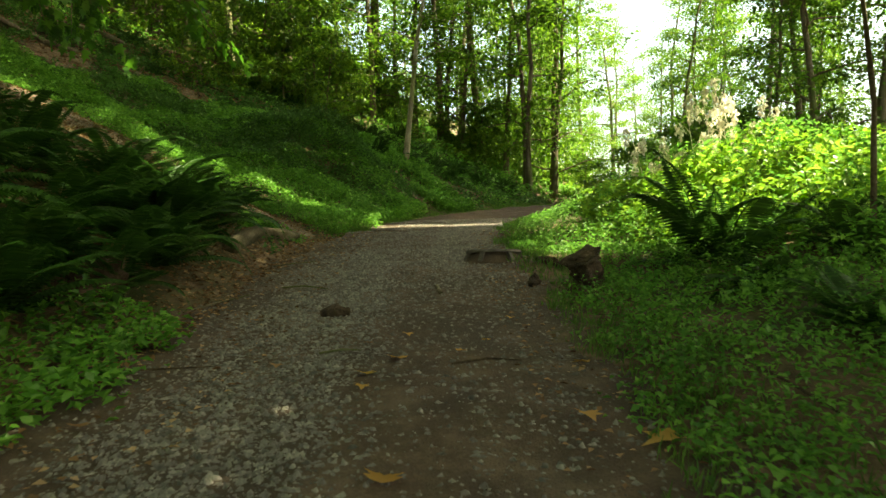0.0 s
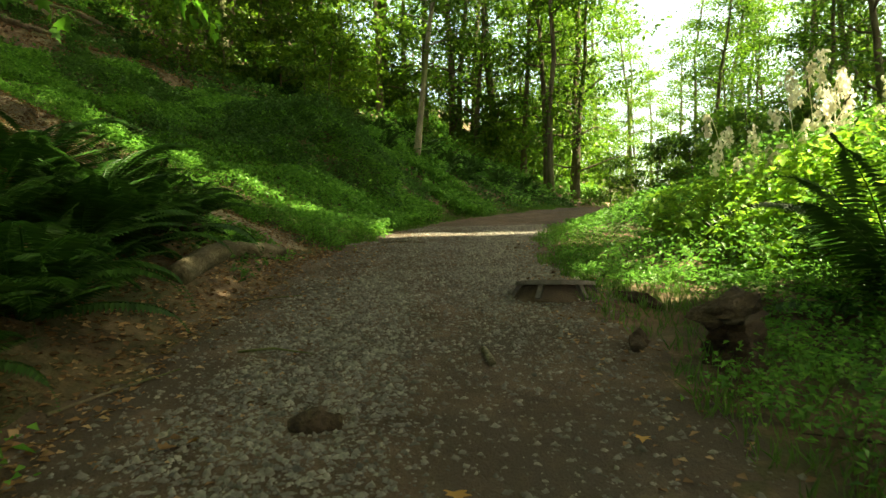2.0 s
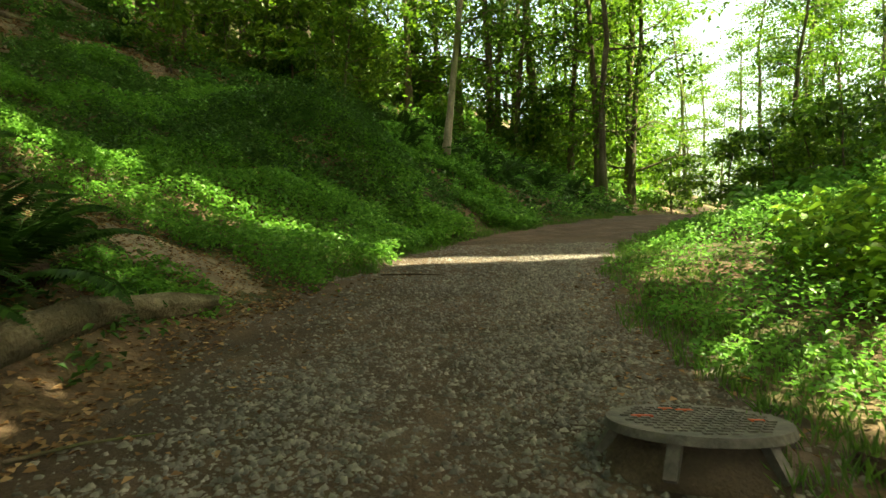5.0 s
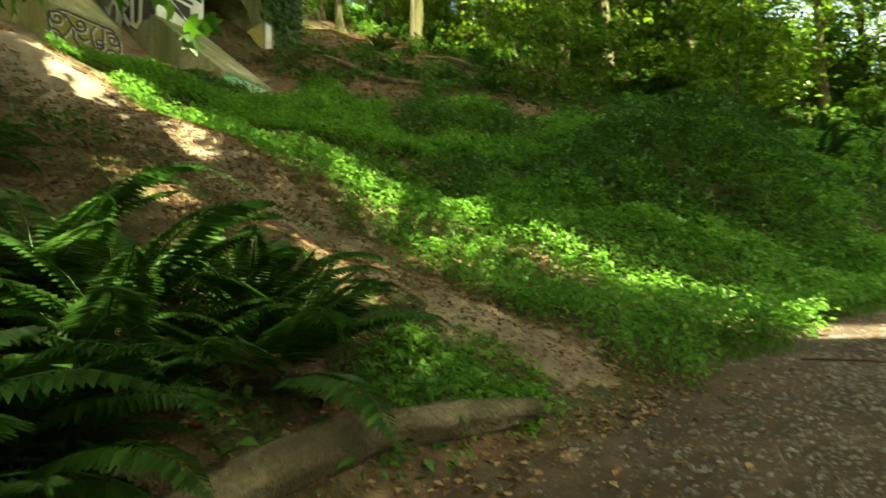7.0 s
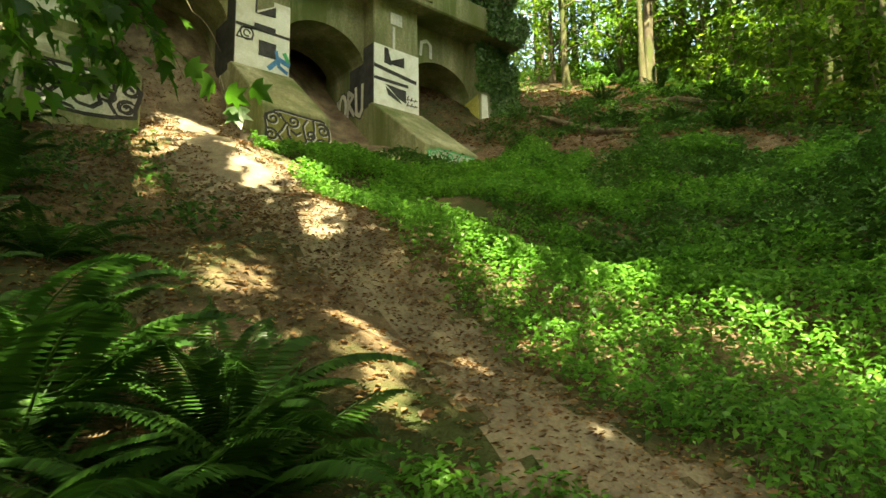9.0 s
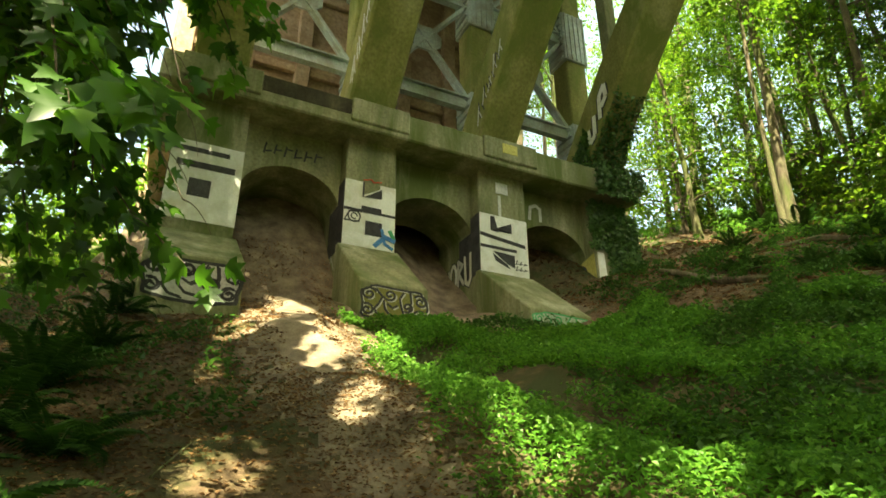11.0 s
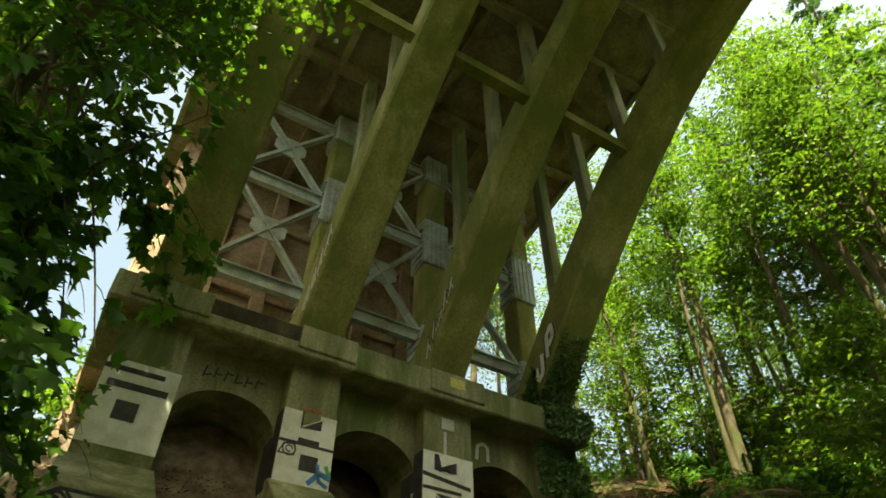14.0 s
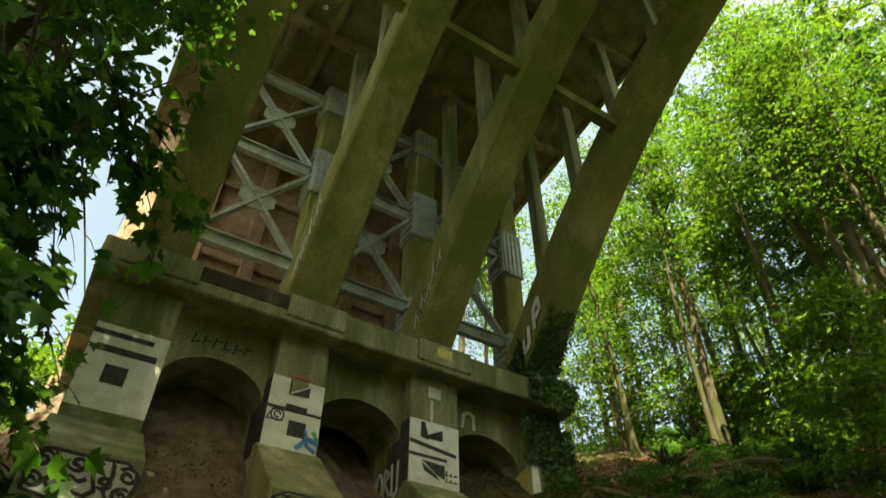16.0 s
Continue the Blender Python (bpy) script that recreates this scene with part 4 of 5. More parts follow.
build_tree("slender_tree", "slender pale upright tree on the littered bank", at(-16.9, 26.6), 19, 0.4, 1.9, 3000, 0.2, 262, BARK, LEAF, lean=(-0.02, 0.02), limbs=14, r0=0.095)
young = build_tree("young_maple", "young maple with broad sunlit leaves on the littered bank", at(-9.4, 24.6), 5.2, 0.16, 2.1, 2300, 0.19, 303, BARK, LEAF, limbs=14, group="young maples", r0=0.06)
for x, y, s in ((-7.6, 26.2, 1.0), (-4.6, 25.0, 0.8), (-13.4, 28.6, 1.1), (-5.6, 28.0, 1.2)):
    copy_thing(young, at(x, y, 0.05, x * 2.0, s))


def shade_bough(ob, trunk, centre, radii, n, seed, leaf=0.23, lobed=False):
    """A further bough added to a tree to cast shade: its limbs and leaves, as parts."""
    g = np.random.default_rng(seed)
    cl = rnd_dirs(70, 1, g) * g.random((70, 1)) ** 0.4 * np.array(radii) + np.array(centre)
    c = np.repeat(cl, n // 70, 0)
    pos = c + g.normal(size=(len(c), 3)) * np.array([0.55, 0.55, 0.3])
    G = to_ground(pos)
    ok = g.random(len(pos)) > sunlit(G[:, 0], G[:, 1])
    pos = pos[ok]
    way = rnd_dirs(len(pos), 0.5, g) + np.array([0, 0, -0.25])
    nor = rnd_dirs(len(pos), 1, g) * 0.5 + np.array([0, 0, 1.0])
    s = leaf * g.uniform(0.7, 1.3, len(pos))
    o = np.array(ob.matrix_world.translation)
    fn = maple_np(pos - o, way, nor, s * 0.9) if lobed else leaf_np(pos - o, way, nor, s, s * 0.65)
    part("crown", np_mesh("crown", *fn, LEAF), LEAF, ob)
    items = []
    u = np.linspace(0, 1, 6)[:, None]
    for e in cl[::10]:
        items.append(tube_np(np.array(trunk) + (e - np.array(trunk)) * u + np.array([0, 0, 0.8]) * u * (1 - u) - o, 0.09 * (1 - 0.9 * u[:, 0]) + 0.008, 6))
    part("limb", np_mesh("limb", *join_np(items), BARK, True), BARK, ob)


bpy.context.view_layer.update()
# Tree out of view whose boughs are added to shade trail and bank.
right_shade_tree = build_tree("maple_tree", "tall broadleaf tree with wide boughs, added out of view to shade the trail", at(9.2, 11.2), 19, 0.5, 3.6, 8000, 0.22, 171, BARK, LEAF, keep=1.0, limbs=12)
bpy.context.view_layer.update()
shade_bough(right_shade_tree, (9.2, 11.2, 13.0), (5.4, 10.2, 14.3), (3.4, 3.0, 2.2), 8400, 172)
shade_bough(right_shade_tree, (9.2, 11.2, 12.8), (1.2, 11.9, 14.4), (4.2, 2.3, 2.0), 11900, 177)
shade_bough(right_shade_tree, (9.2, 11.0, 12.5), (2.6, 5.0, 13.2), (4.2, 3.4, 2.2), 10500, 176)
shade_bough(right_shade_tree, (9.2, 11.0, 12.0), (6.5, 7.2, 12.5), (2.8, 3.0, 2.0), 6300, 173)


def make_conifer(m, h, seed):
    g = np.random.default_rng(seed)
    t = np.linspace(0, 1, 8)
    P = np.stack([0 * t, 0 * t, h * t - 0.3], 1)
    items = [tube_np(P, 0.28 * (1 - 0.95 * t) + 0.02, 9)]
    pos, way = [], []
    for k in range(64):
        q = 0.3 + 0.69 * k / 64
        az = k * 2.4
        ln = 3.6 * (1.03 - q) ** 0.7 * g.uniform(0.75, 1.1)
        u = np.linspace(0, 1, 5)
        o = np.array([0, 0, h * q])
        L = o + np.stack([np.cos(az) * ln * u, np.sin(az) * ln * u, 0.1 * ln * u - 0.4 * ln * u * u], 1)
        items.append(tube_np(L, 0.035 * (1 - 0.9 * u) + 0.004, 4))
        n = int(60 * ln) + 20
        v = g.uniform(0.15, 1.05, n)
        c = np.stack([np.interp(v, u, L[:, j]) for j in range(3)], 1)
        sgn = np.where(g.random(n) < 0.5, -1, 1)[:, None]
        pos.append(c)
        way.append(np.array([[-np.sin(az), np.cos(az), 0]]) * sgn + np.array([[np.cos(az), np.sin(az), -0.35]]) * g.uniform(0.5, 1.0, (n, 1)))
    ob = thing("conifer_tree", m, "tall dark green conifer with drooping boughs", "tree", "forest trees")
    part("trunk", np_mesh("trunk", *join_np(items), BARK, True), BARK, ob)
    pos, way = np.concatenate(pos), np.concatenate(way)
    s = g.uniform(0.2, 0.42, len(pos))
    pos = pos + g.normal(0, 0.06, pos.shape)
    part("crown", np_mesh("crown", *leaf_np(pos, way, np.tile([[0, 0, 1.0]], (len(pos), 1)) + g.normal(0, 0.4, (len(pos), 3)), s, s * 0.22), LEAF_IVY), LEAF_IVY, ob)
    return ob


conifer = make_conifer(at(-9.0, 33.5), 27, 180)
for x, y, s in ((-14.5, 36.0, 1.1), (-4.0, 38.0, 1.0), (-19.0, 34.5, 0.95)):
    copy_thing(conifer, at(x, y, 0.1, x, s))


# ---- the maple whose boughs hang over the fern bank ----
def make_near_maple():
    g = np.random.default_rng(41)
    base = np.array([-8.2, 6.6, float(height(-8.2, 6.6)) - 0.3])
    P = np.array([base, [-8.1, 6.7, 6.0], [-8.0, 6.85, 9.0], [-7.8, 7.0, 12.0], [-7.5, 7.0, 15.0], [-7.0, 7.0, 18.0]])
    items = [tube_np(P, [0.36, 0.26, 0.24, 0.2, 0.13, 0.04], 10)]
    lean = np.array([[-8.1, 6.95, 3.4], [-7.3, 7.4, 4.9], [-5.99, 8.02, 6.8], [-5.33, 8.32, 7.74], [-4.89, 8.58, 8.26], [-4.44, 8.93, 8.71], [-3.5, 9.5, 9.5], [-2.6, 9.9, 10.6]])
    items.append(tube_np(lean, [0.18, 0.15, 0.125, 0.115, 0.1, 0.09, 0.06, 0.02], 10))
    # Ends from 13 m up are added overhead to shade the path.
    ends = [(-6.0, 8.8, 9.6), (-5.0, 9.3, 10.8), (-5.2, 9.6, 11.4), (-3.2, 7.6, 13.0), (-1.6, 8.0, 13.5), (-5.5, 7.6, 13.2), (-2.2, 9.4, 14.2), (-4.2, 8.6, 15.2), (-6.5, 8.5, 14.0), (-0.6, 8.8, 14.8), (-2.8, 6.4, 14.4),
            (-4.4, 6.6, 11.6), (-9.6, 6.4, 10.0), (-8.6, 8.7, 7.0)]
    hang = [(-3.85, 8.77, 7.1), (-4.33, 9.11, 6.9), (-3.9, 9.7, 7.48), (-4.15, 10.05, 8.01), (-4.46, 10.31, 7.85), (-5.53, 10.0, 7.54), (-5.6, 10.3, 7.7), (-5.8, 10.15, 7.2), (-4.19, 9.42, 6.51), (-4.63, 9.6, 6.15),
            (-4.91, 9.85, 5.88), (-5.08, 10.1, 5.73), (-4.36, 9.2, 6.17), (-4.78, 9.11, 5.56), (-4.78, 9.4, 5.8), (-5.01, 9.63, 5.62), (-4.32, 9.03, 6.1), (-5.47, 9.12, 5.45), (-3.6, 9.3, 7.5), (-5.3, 9.5, 5.2), (-3.6, 10.2, 4.75), (-3.5, 9.9, 4.7),
            (-5.0, 9.0, 5.0), (-5.2, 9.4, 5.15), (-5.35, 9.8, 5.0), (-5.4, 10.1, 5.2), (-5.2, 8.9, 4.6), (-5.5, 9.4, 4.9), (-5.7, 9.1, 4.7), (-5.9, 9.6, 5.0)]
    pos, way, nor = [], [], []
    for k, e in enumerate(ends):
        e = np.array(e)
        q = np.clip((e[2] - 4.5) / 13, 0.1, 0.95)
        a = P[0] + (P[-1] - P[0]) * q
        a = np.array([np.interp(a[2], P[:, 2], P[:, c]) for c in range(3)])
        u = np.linspace(0, 1, 6)[:, None]
        L = a + (e - a) * u + np.array([0, 0, 0.7]) * u * (1 - u) * 1.5 + np.concatenate([[[0, 0, 0]], g.normal(0, 0.06, (5, 3))])
        items.append(tube_np(L, 0.035 * (1 - 0.85 * u[:, 0]) + 0.004, 5))
        n = 185
        v = g.uniform(0.45, 1.1, n)
        c = a + (e - a) * v[:, None] + np.array([0, 0, 1.05]) * (v * (1 - v))[:, None]
        off = g.normal(size=(n, 3)) * np.array([0.42, 0.42, 0.3])
        off[:, 2] -= g.uniform(0, 0.35, n)
        pos.append(c + off)
        way.append(np.concatenate([off[:, :2], np.full((n, 1), -0.5)], 1) + g.normal(0, 0.25, (n, 3)))
        nor.append(g.normal(0, 0.4, (n, 3)) + np.array([0.5, 0.05, 0.65]))
    pos, way, nor = np.concatenate(pos), np.concatenate(way), np.concatenate(nor)
    # drooping sprays off the leaning stem, leaves in two rows along each twig
    for k, e in enumerate(hang):
        e = np.array(e)
        a = lean[2 + k % 4] + g.normal(0, 0.15, 3) * np.array([1, 1, 0])
        u = np.linspace(0, 1, 9)[:, None]
        rise = 0.35 + 0.2 * g.random()
        B = a + (e - a) * u + np.array([0, 0, 1.0]) * rise * 4 * u * (1 - u) * 0.55
        items.append(tube_np(B, 0.018 * (1 - 0.85 * u[:, 0]) + 0.003, 5))
        for j in range(5):
            v = 0.45 + 0.55 * j / 4
            o = np.array([np.interp(v, u[:, 0], B[:, c]) for c in range(3)])
            az = g.uniform(-0.9, 0.9) + (0.9 if j % 2 else -0.9) * (v < 0.95)
            fw = (e - a) / np.linalg.norm(e - a)
            hd = np.array([fw[0] * math.cos(az) - fw[1] * math.sin(az), fw[0] * math.sin(az) + fw[1] * math.cos(az), 0])
            ln = g.uniform(0.35, 0.65)
            w = np.linspace(0, 1, 5)[:, None]
            T = o + hd * ln * w + np.array([0, 0, -0.55]) * ln * w * w
            items.append(tube_np(T, 0.006 * (1 - 0.7 * w[:, 0]), 4))
            m = 15
            q = g.uniform(0.1, 1.05, m)
            c = o + hd * ln * q[:, None] + np.array([0, 0, -0.55]) * ln * (q * q)[:, None] + g.normal(0, 0.07, (m, 3))
            sd = np.array([-hd[1], hd[0], 0]) * np.where(np.arange(m) % 2, 1, -1)[:, None]
            pos = np.concatenate([pos, c])
            way = np.concatenate([way, hd * 0.5 + sd * 0.8 + np.array([0, 0, -0.75]) + g.normal(0, 0.2, (m, 3))])
            nor = np.concatenate([nor, np.array([0.35, 0.1, 0.8]) + hd * 0.4 + g.normal(0, 0.25, (m, 3))])
    G = to_ground(pos)
    ok = g.random(len(pos)) > sunlit(G[:, 0], G[:, 1])
    pos, way, nor = pos[ok], way[ok], nor[ok]
    sprig = np.array([(-5.15, 10.06, 4.68), (-5.12, 10.24, 4.58), (-5.1, 10.32, 4.5), (-5.18, 10.4, 4.44), (-5.16, 10.5, 4.6)])
    t = np.linspace(0, 1, 5)[:, None]
    items.append(tube_np(np.array([-6.6, 8.6, 6.2]) + (sprig[1] - np.array([-6.6, 8.6, 6.2])) * t + np.array([0, 0, 0.3]) * t * (1 - t), 0.012 * (1 - 0.7 * t[:, 0]), 5))
    pos = np.concatenate([pos, sprig])
    way = np.concatenate([way, np.array([(0.1, 0.6, -0.5), (0.1, -0.5, -0.7), (0.1, 0.7, -0.3), (0.1, 0.2, -0.9), (0.1, 0.8, -0.5)])])
    nor = np.concatenate([nor, np.tile([[-0.6, -0.1, 0.75]], (5, 1))])
    size = np.concatenate([g.uniform(0.12, 0.21, len(pos) - 5), np.full(5, 0.2)])
    ob = thing("maple_tree", Matrix.Translation(base), "maple with hanging lobed leaves beside the dirt path", "tree", "forest trees")
    tv = join_np(items)
    part("trunk", np_mesh("trunk", tv[0] - base, tv[1], BARK, True), BARK, ob)
    bpy.context.view_layer.update()
    # Added boughs overhead that keep the sun off the bank and first pier.
    shade_bough(ob, (-7.7, 7.0, 13.0), (-1.6, 8.2, 14.6), (4.4, 3.0, 2.2), 11200, 174, 0.2, True)
    shade_bough(ob, (-7.6, 7.0, 14.0), (-6.4, 8.0, 16.0), (3.6, 2.6, 2.0), 5600, 175, 0.2, True)
    shade_bough(ob, (-7.6, 7.0, 14.0), (-8.4, 6.8, 19.3), (2.8, 1.9, 1.7), 7000, 178)
    lv = maple_np(pos - base, way, nor, size)
    part("crown", np_mesh("crown", *lv, LEAF_MAPLE), LEAF_MAPLE, ob)


make_near_maple()


# ---- ground plants ----
def stuff(name, mesh, label, cat):
    return tagged(new(name, mesh), label, cat, kind="stuff")


def scatter(n, x0, x1, y0, y1, ok, g):
    out = []
    tot = 0
    while tot < n:
        p = g.uniform((x0, y0), (x1, y1), (n, 2))
        p = p[ok(p[:, 0], p[:, 1])]
        out.append(p)
        tot += len(p)
    return np.concatenate(out)[:n]


def cover(name, label, cat, n, area, ok, tall, leaf, mat, seed, droop=0.3):
    """Leaves of low plants: in small tufts, up to the height tall(x, y) over the ground."""
    g = np.random.default_rng(seed)
    tufts = scatter(n // 9, *area, ok, g)
    p = np.repeat(tufts, 9, 0) + g.normal(0, 0.07, (len(tufts) * 9, 2))
    t = tall(p[:, 0], p[:, 1])
    up = g.random(len(p)) ** 0.7
    pos = np.concatenate([p, (height(p[:, 0], p[:, 1]) + t * up)[:, None]], 1)
    way = rnd_dirs(len(p), 0.35, g)
    way[:, 2] -= droop * g.random(len(p))
    nor = rnd_dirs(len(p), 1, g) * 0.45 + np.array([0, 0, 1.0])
    lf = leaf if callable(leaf) else (lambda x, y: np.full(len(x), leaf))
    size = lf(p[:, 0], p[:, 1]) * g.uniform(0.6, 1.35, len(p))
    return stuff(name, np_mesh(name, *leaf_np(pos, way, nor, size, size * 0.62), mat), label, cat)


def left_plants(x, y):
    k = trail_x(y) - 1.9 - x
    return (k > -0.25 + 0.2 * wob(x, y, 3.0)) & ~on_dirt(x, y) & (((x + 7.0) / 0.75) ** 2 + ((y - 15.5) / 0.3) ** 2 > 1 + 0.5 * wob(x, y, 6.0)) & (path_y(x) + 0.3 < y) & ((wob(x, y, 0.75, 1.5) + 0.7 * wob(x, y, 2.1, 0.5) > -0.35) | (x > -6.5) & (y < 16)) & (x * BN[0] + y * BN[1] + 12.1 > 2.9 + 1.2 * (np.abs(y * BN[0] - x * BN[1] - 18.2) < 1.9)) & (y < 18.4 + 0.62 * np.maximum(x + 11, 0) + 0.7 * wob(x, y, 1.3, 2.0) + 1.5 * (x > -4.5) + 9 * (x > trail_x(y) - 3.3))


def path_y(x):
    return np.interp(-np.asarray(x), [-a for a, b in PATH], [b for a, b in PATH])


def mound(x, y, mx, my, rx, ry, h):
    return h * np.exp(-(((x - mx) / rx) ** 2 + ((y - my) / ry) ** 2))


def tall_left(x, y):
    return 0.1 + 0.34 * ((wob(x, y, 1.4, 1.0) + 1) * 0.5) ** 2 + 0.12 * ((wob(x, y, 3.7, 2.0) + 1) * 0.5) ** 2 + 0.08 * np.clip((x + 9) / 6, 0, 1)


def tall_right(x, y):
    k = np.clip((x - trail_x(y) - 1.6) / 1.4, 0, 1)
    return (0.1 + 0.3 * k + 0.12 * wob(x, y, 1.5, 2.0) * k + mound(x, y, 4.6, 11.0, 2.0, 2.4, 1.0) + mound(x, y, 6.8, 7.8, 2.2, 2.5, 0.9) + mound(x, y, 7.0, 13.5, 2.5, 3, 0.8))


def right_plants(x, y):
    k = x - trail_x(y) - 1.55
    return (k > 0.0 + 0.22 * wob(x, y, 2.7, 1.0)) & (k < 11) & (np.hypot((x - 1.15) / 0.75, (y - 7.7) / 1.25) > 1.0)


cover("ground_plants", "low bright green nettles and creepers covering the bank", "ground cover", 115000, (-15, 1, 11.5, 24), lambda x, y: left_plants(x, y) & (x > -15), tall_left,
      lambda x, y: 0.055 + 0.006 * np.clip(y - 12.5, 0, 12) + 0.003 * np.clip(-x - 6, 0, 8), LEAF_LOW, 11)
cover("ground_plants", "dense green nettles and broad-leaved weeds beside the trail", "ground cover", 78000, (1, 12, -1.5, 27), right_plants, tall_right,
      lambda x, y: 0.052 + 0.05 * np.clip((x - 2.5) / 3, 0, 1), LEAF_LOW, 12)
cover("ground_plants", "low green weeds under the taller plants beside the trail", "ground cover", 34000, (1, 5.5, -1.5, 12), right_plants, lambda x, y: 0.2 + 0.08 * wob(x, y, 2.4), 0.05, LEAF_LOW, 19)
cover("leafy_shrub", "sunlit bright green broad-leaved shrubs beside the trail", "shrub", 17000, (2.6, 10, 7.6, 16), lambda x, y: (mound(x, y, 4.8, 11.0, 2.0, 2.4, 1.0) + mound(x, y, 6.8, 8.4, 2.2, 2.2, 1.0) + mound(x, y, 7.0, 13.5, 2.5, 2.5, 1.0) > 0.3) & (wob(x, y, 2.1, 1.0) > -0.45),
      lambda x, y: 0.35 + 0.85 * (mound(x, y, 4.8, 11.0, 1.8, 2.2, 1.0) + mound(x, y, 6.8, 8.4, 2.0, 2.0, 1.0) + mound(x, y, 7.0, 13.5, 2.3, 2.3, 1.0)) + 0.25 * wob(x, y, 2.1, 1.0), 0.15, LEAF_SUNLIT, 25)
cover("ground_plants", "dark weeds and moss at the foot of the wooded bank", "ground cover", 24000, (-9, 6, 20, 31), lambda x, y: (trail_x(y) - 2.0 > x) & (wob(x, y, 1.1, 0.7) > -0.3), lambda x, y: 0.12 + 0.1 * (wob(x, y, 1.7) + 1), 0.12, LEAF_IVY, 26)
cover("bramble_mound", "dark green bramble patches on the shaded bank", "bramble", 15000, (-14, -2.5, 14.5, 22), lambda x, y: (wob(x, y, 0.75, 1.5) + 0.5 * wob(x, y, 2.1, 0.5) < -0.25) & (trail_x(y) - 2.6 > x), lambda x, y: 0.25 + 0.2 * wob(x, y, 1.9), 0.095, LEAF_IVY, 24)
# Dark leaves added over brown litter to dim the hillside as shade would.
cover("ground_plants", "dark leaf cover added over the brown hillside litter in place of shade", "ground cover", 16000, (-16, -5, 18.5, 28), lambda x, y: (trail_x(y) - 2.6 > x) & (wob(x, y, 1.0, 0.3) + 0.5 * wob(x, y, 2.9) > -0.15), lambda x, y: 0.14 + 0.12 * (wob(x, y, 1.6) + 1), 0.11, LEAF_IVY, 29)
cover("bramble_mound", "dark green bramble mound on the bank", "bramble", 20000, (-7.5, -0.5, 15.5, 23), lambda x, y: (mound(x, y, -3.7, 18.9, 2.6, 2.6, 1.0) > 0.25) & (trail_x(y) - 2.3 > x),
      lambda x, y: 0.2 + 0.75 * mound(x, y, -3.9, 18.4, 1.8, 1.8, 1.0) + 0.22 * wob(x, y, 2.2), 0.085, LEAF_IVY, 13)
cover("ground_plants", "dark green undergrowth on the shaded hillside", "ground cover", 30000, (-34, 8, 21, 48), lambda x, y: (trail_x(y) - 2.0 > x) & ((y > 33) | (x > -3.5) | (wob(x, y, 0.9, 2.0) + 0.5 * wob(x, y, 2.3) > 0.35)), lambda x, y: 0.25 + 0.3 * (wob(x, y, 0.8) + 1),
      lambda x, y: 0.12 + 0.006 * np.clip(y - 20, 0, 30), LEAF_LOW, 14)
cover("ground_plants", "green undergrowth beyond the bend of the trail", "ground cover", 34000, (4, 42, 22, 62), lambda x, y: (trail_x(y) + 1.8 < x), lambda x, y: 0.4 + 0.4 * (wob(x, y, 0.8) + 1), 0.31, LEAF_LOW, 15)
cover("ground_plants", "dark undergrowth among the ferns on the shaded bank", "ground cover", 30000, (-22, -2.2, -3, 11.5), lambda x, y: (trail_x(y) - 2.1 > x) & ~on_dirt(x, y) & (wob(x, y, 0.9, 3.0) + (y < 6) * 0.7 > 0.05),
      lambda x, y: 0.1 + 0.15 * (wob(x, y, 1.2) + 1), 0.085, LEAF_IVY, 16)
cover("ground_plants", "small green plants at the log's end", "ground cover", 2600, (-3.9, -2.3, 10.0, 12.0), lambda x, y: np.hypot((x + 3.1) / 0.6, (y - 11.0) / 0.75) < 0.8 + 0.5 * wob(x, y, 4.0), lambda x, y: 0.09 + 0.06 * wob(x, y, 5.0), 0.06, LEAF_LOW, 17)
cover("ground_plants", "small green plants along the trail's edge", "ground cover", 5200, (-3.4, -1.8, 0.5, 5.4), lambda x, y: (x < trail_x(y) - 1.7 + 0.2 * wob(x, y, 3.0)), lambda x, y: 0.18 + 0 * x, 0.075, LEAF_LOW, 18)


def litter(n, area, ok, size, mat, seed, label):
    g = np.random.default_rng(seed)
    p = scatter(n, *area, ok, g)
    pos = np.concatenate([p, (height(p[:, 0], p[:, 1]) + 0.012)[:, None]], 1)
    way = rnd_dirs(n, 0.15, g)
    nor = rnd_dirs(n, 1, g) * 0.35 + np.array([0, 0, 1.0])
    s = size * g.uniform(0.5, 1.4, n)
    stuff("leaf_litter", np_mesh("leaf_litter", *leaf_np(pos, way, nor, s, s * 0.7, 0.15), mat), label, "leaf litter")


litter(34000, (-16, -2.0, 4, 13.5), lambda x, y: (trail_x(y) - 1.7 > x) & (path_dist(x, y) > 0.3 + 0.25 * wob(x, y, 3.0)) & (y < path_y(x) + 0.9), 0.055, DEADLEAF, 21, "dry brown fallen leaves on the bank")
litter(22000, (-20, -2.5, 17.5, 31), lambda x, y: (y > 18.0 + 0.62 * np.maximum(x + 11, 0)) & (trail_x(y) - 2.6 > x), 0.09, DEADLEAF, 27, "dry brown fallen leaves on the steep bank beyond the piers")
litter(6000, (-26, 4, 20, 40), lambda x, y: trail_x(y) - 2 > x, 0.13, DEADLEAF, 22, "dry brown fallen leaves on the hillside")
litter(5200, (-8.5, -2.2, 10.4, 13), on_dirt, 0.04, DEADLEAF, 28, "small dry leaves strewn over the dirt path")
litter(1500, (-3, 2.2, -1, 14), lambda x, y: on_trail(x, y) & (np.abs(x - trail_x(y)) > 0.9), 0.05, DEADLEAF, 23, "scattered dry leaves along the trail")


def blades(n, area, ok, size, seed, label):
    g = np.random.default_rng(seed)
    t = scatter(n // 6, *area, ok, g)
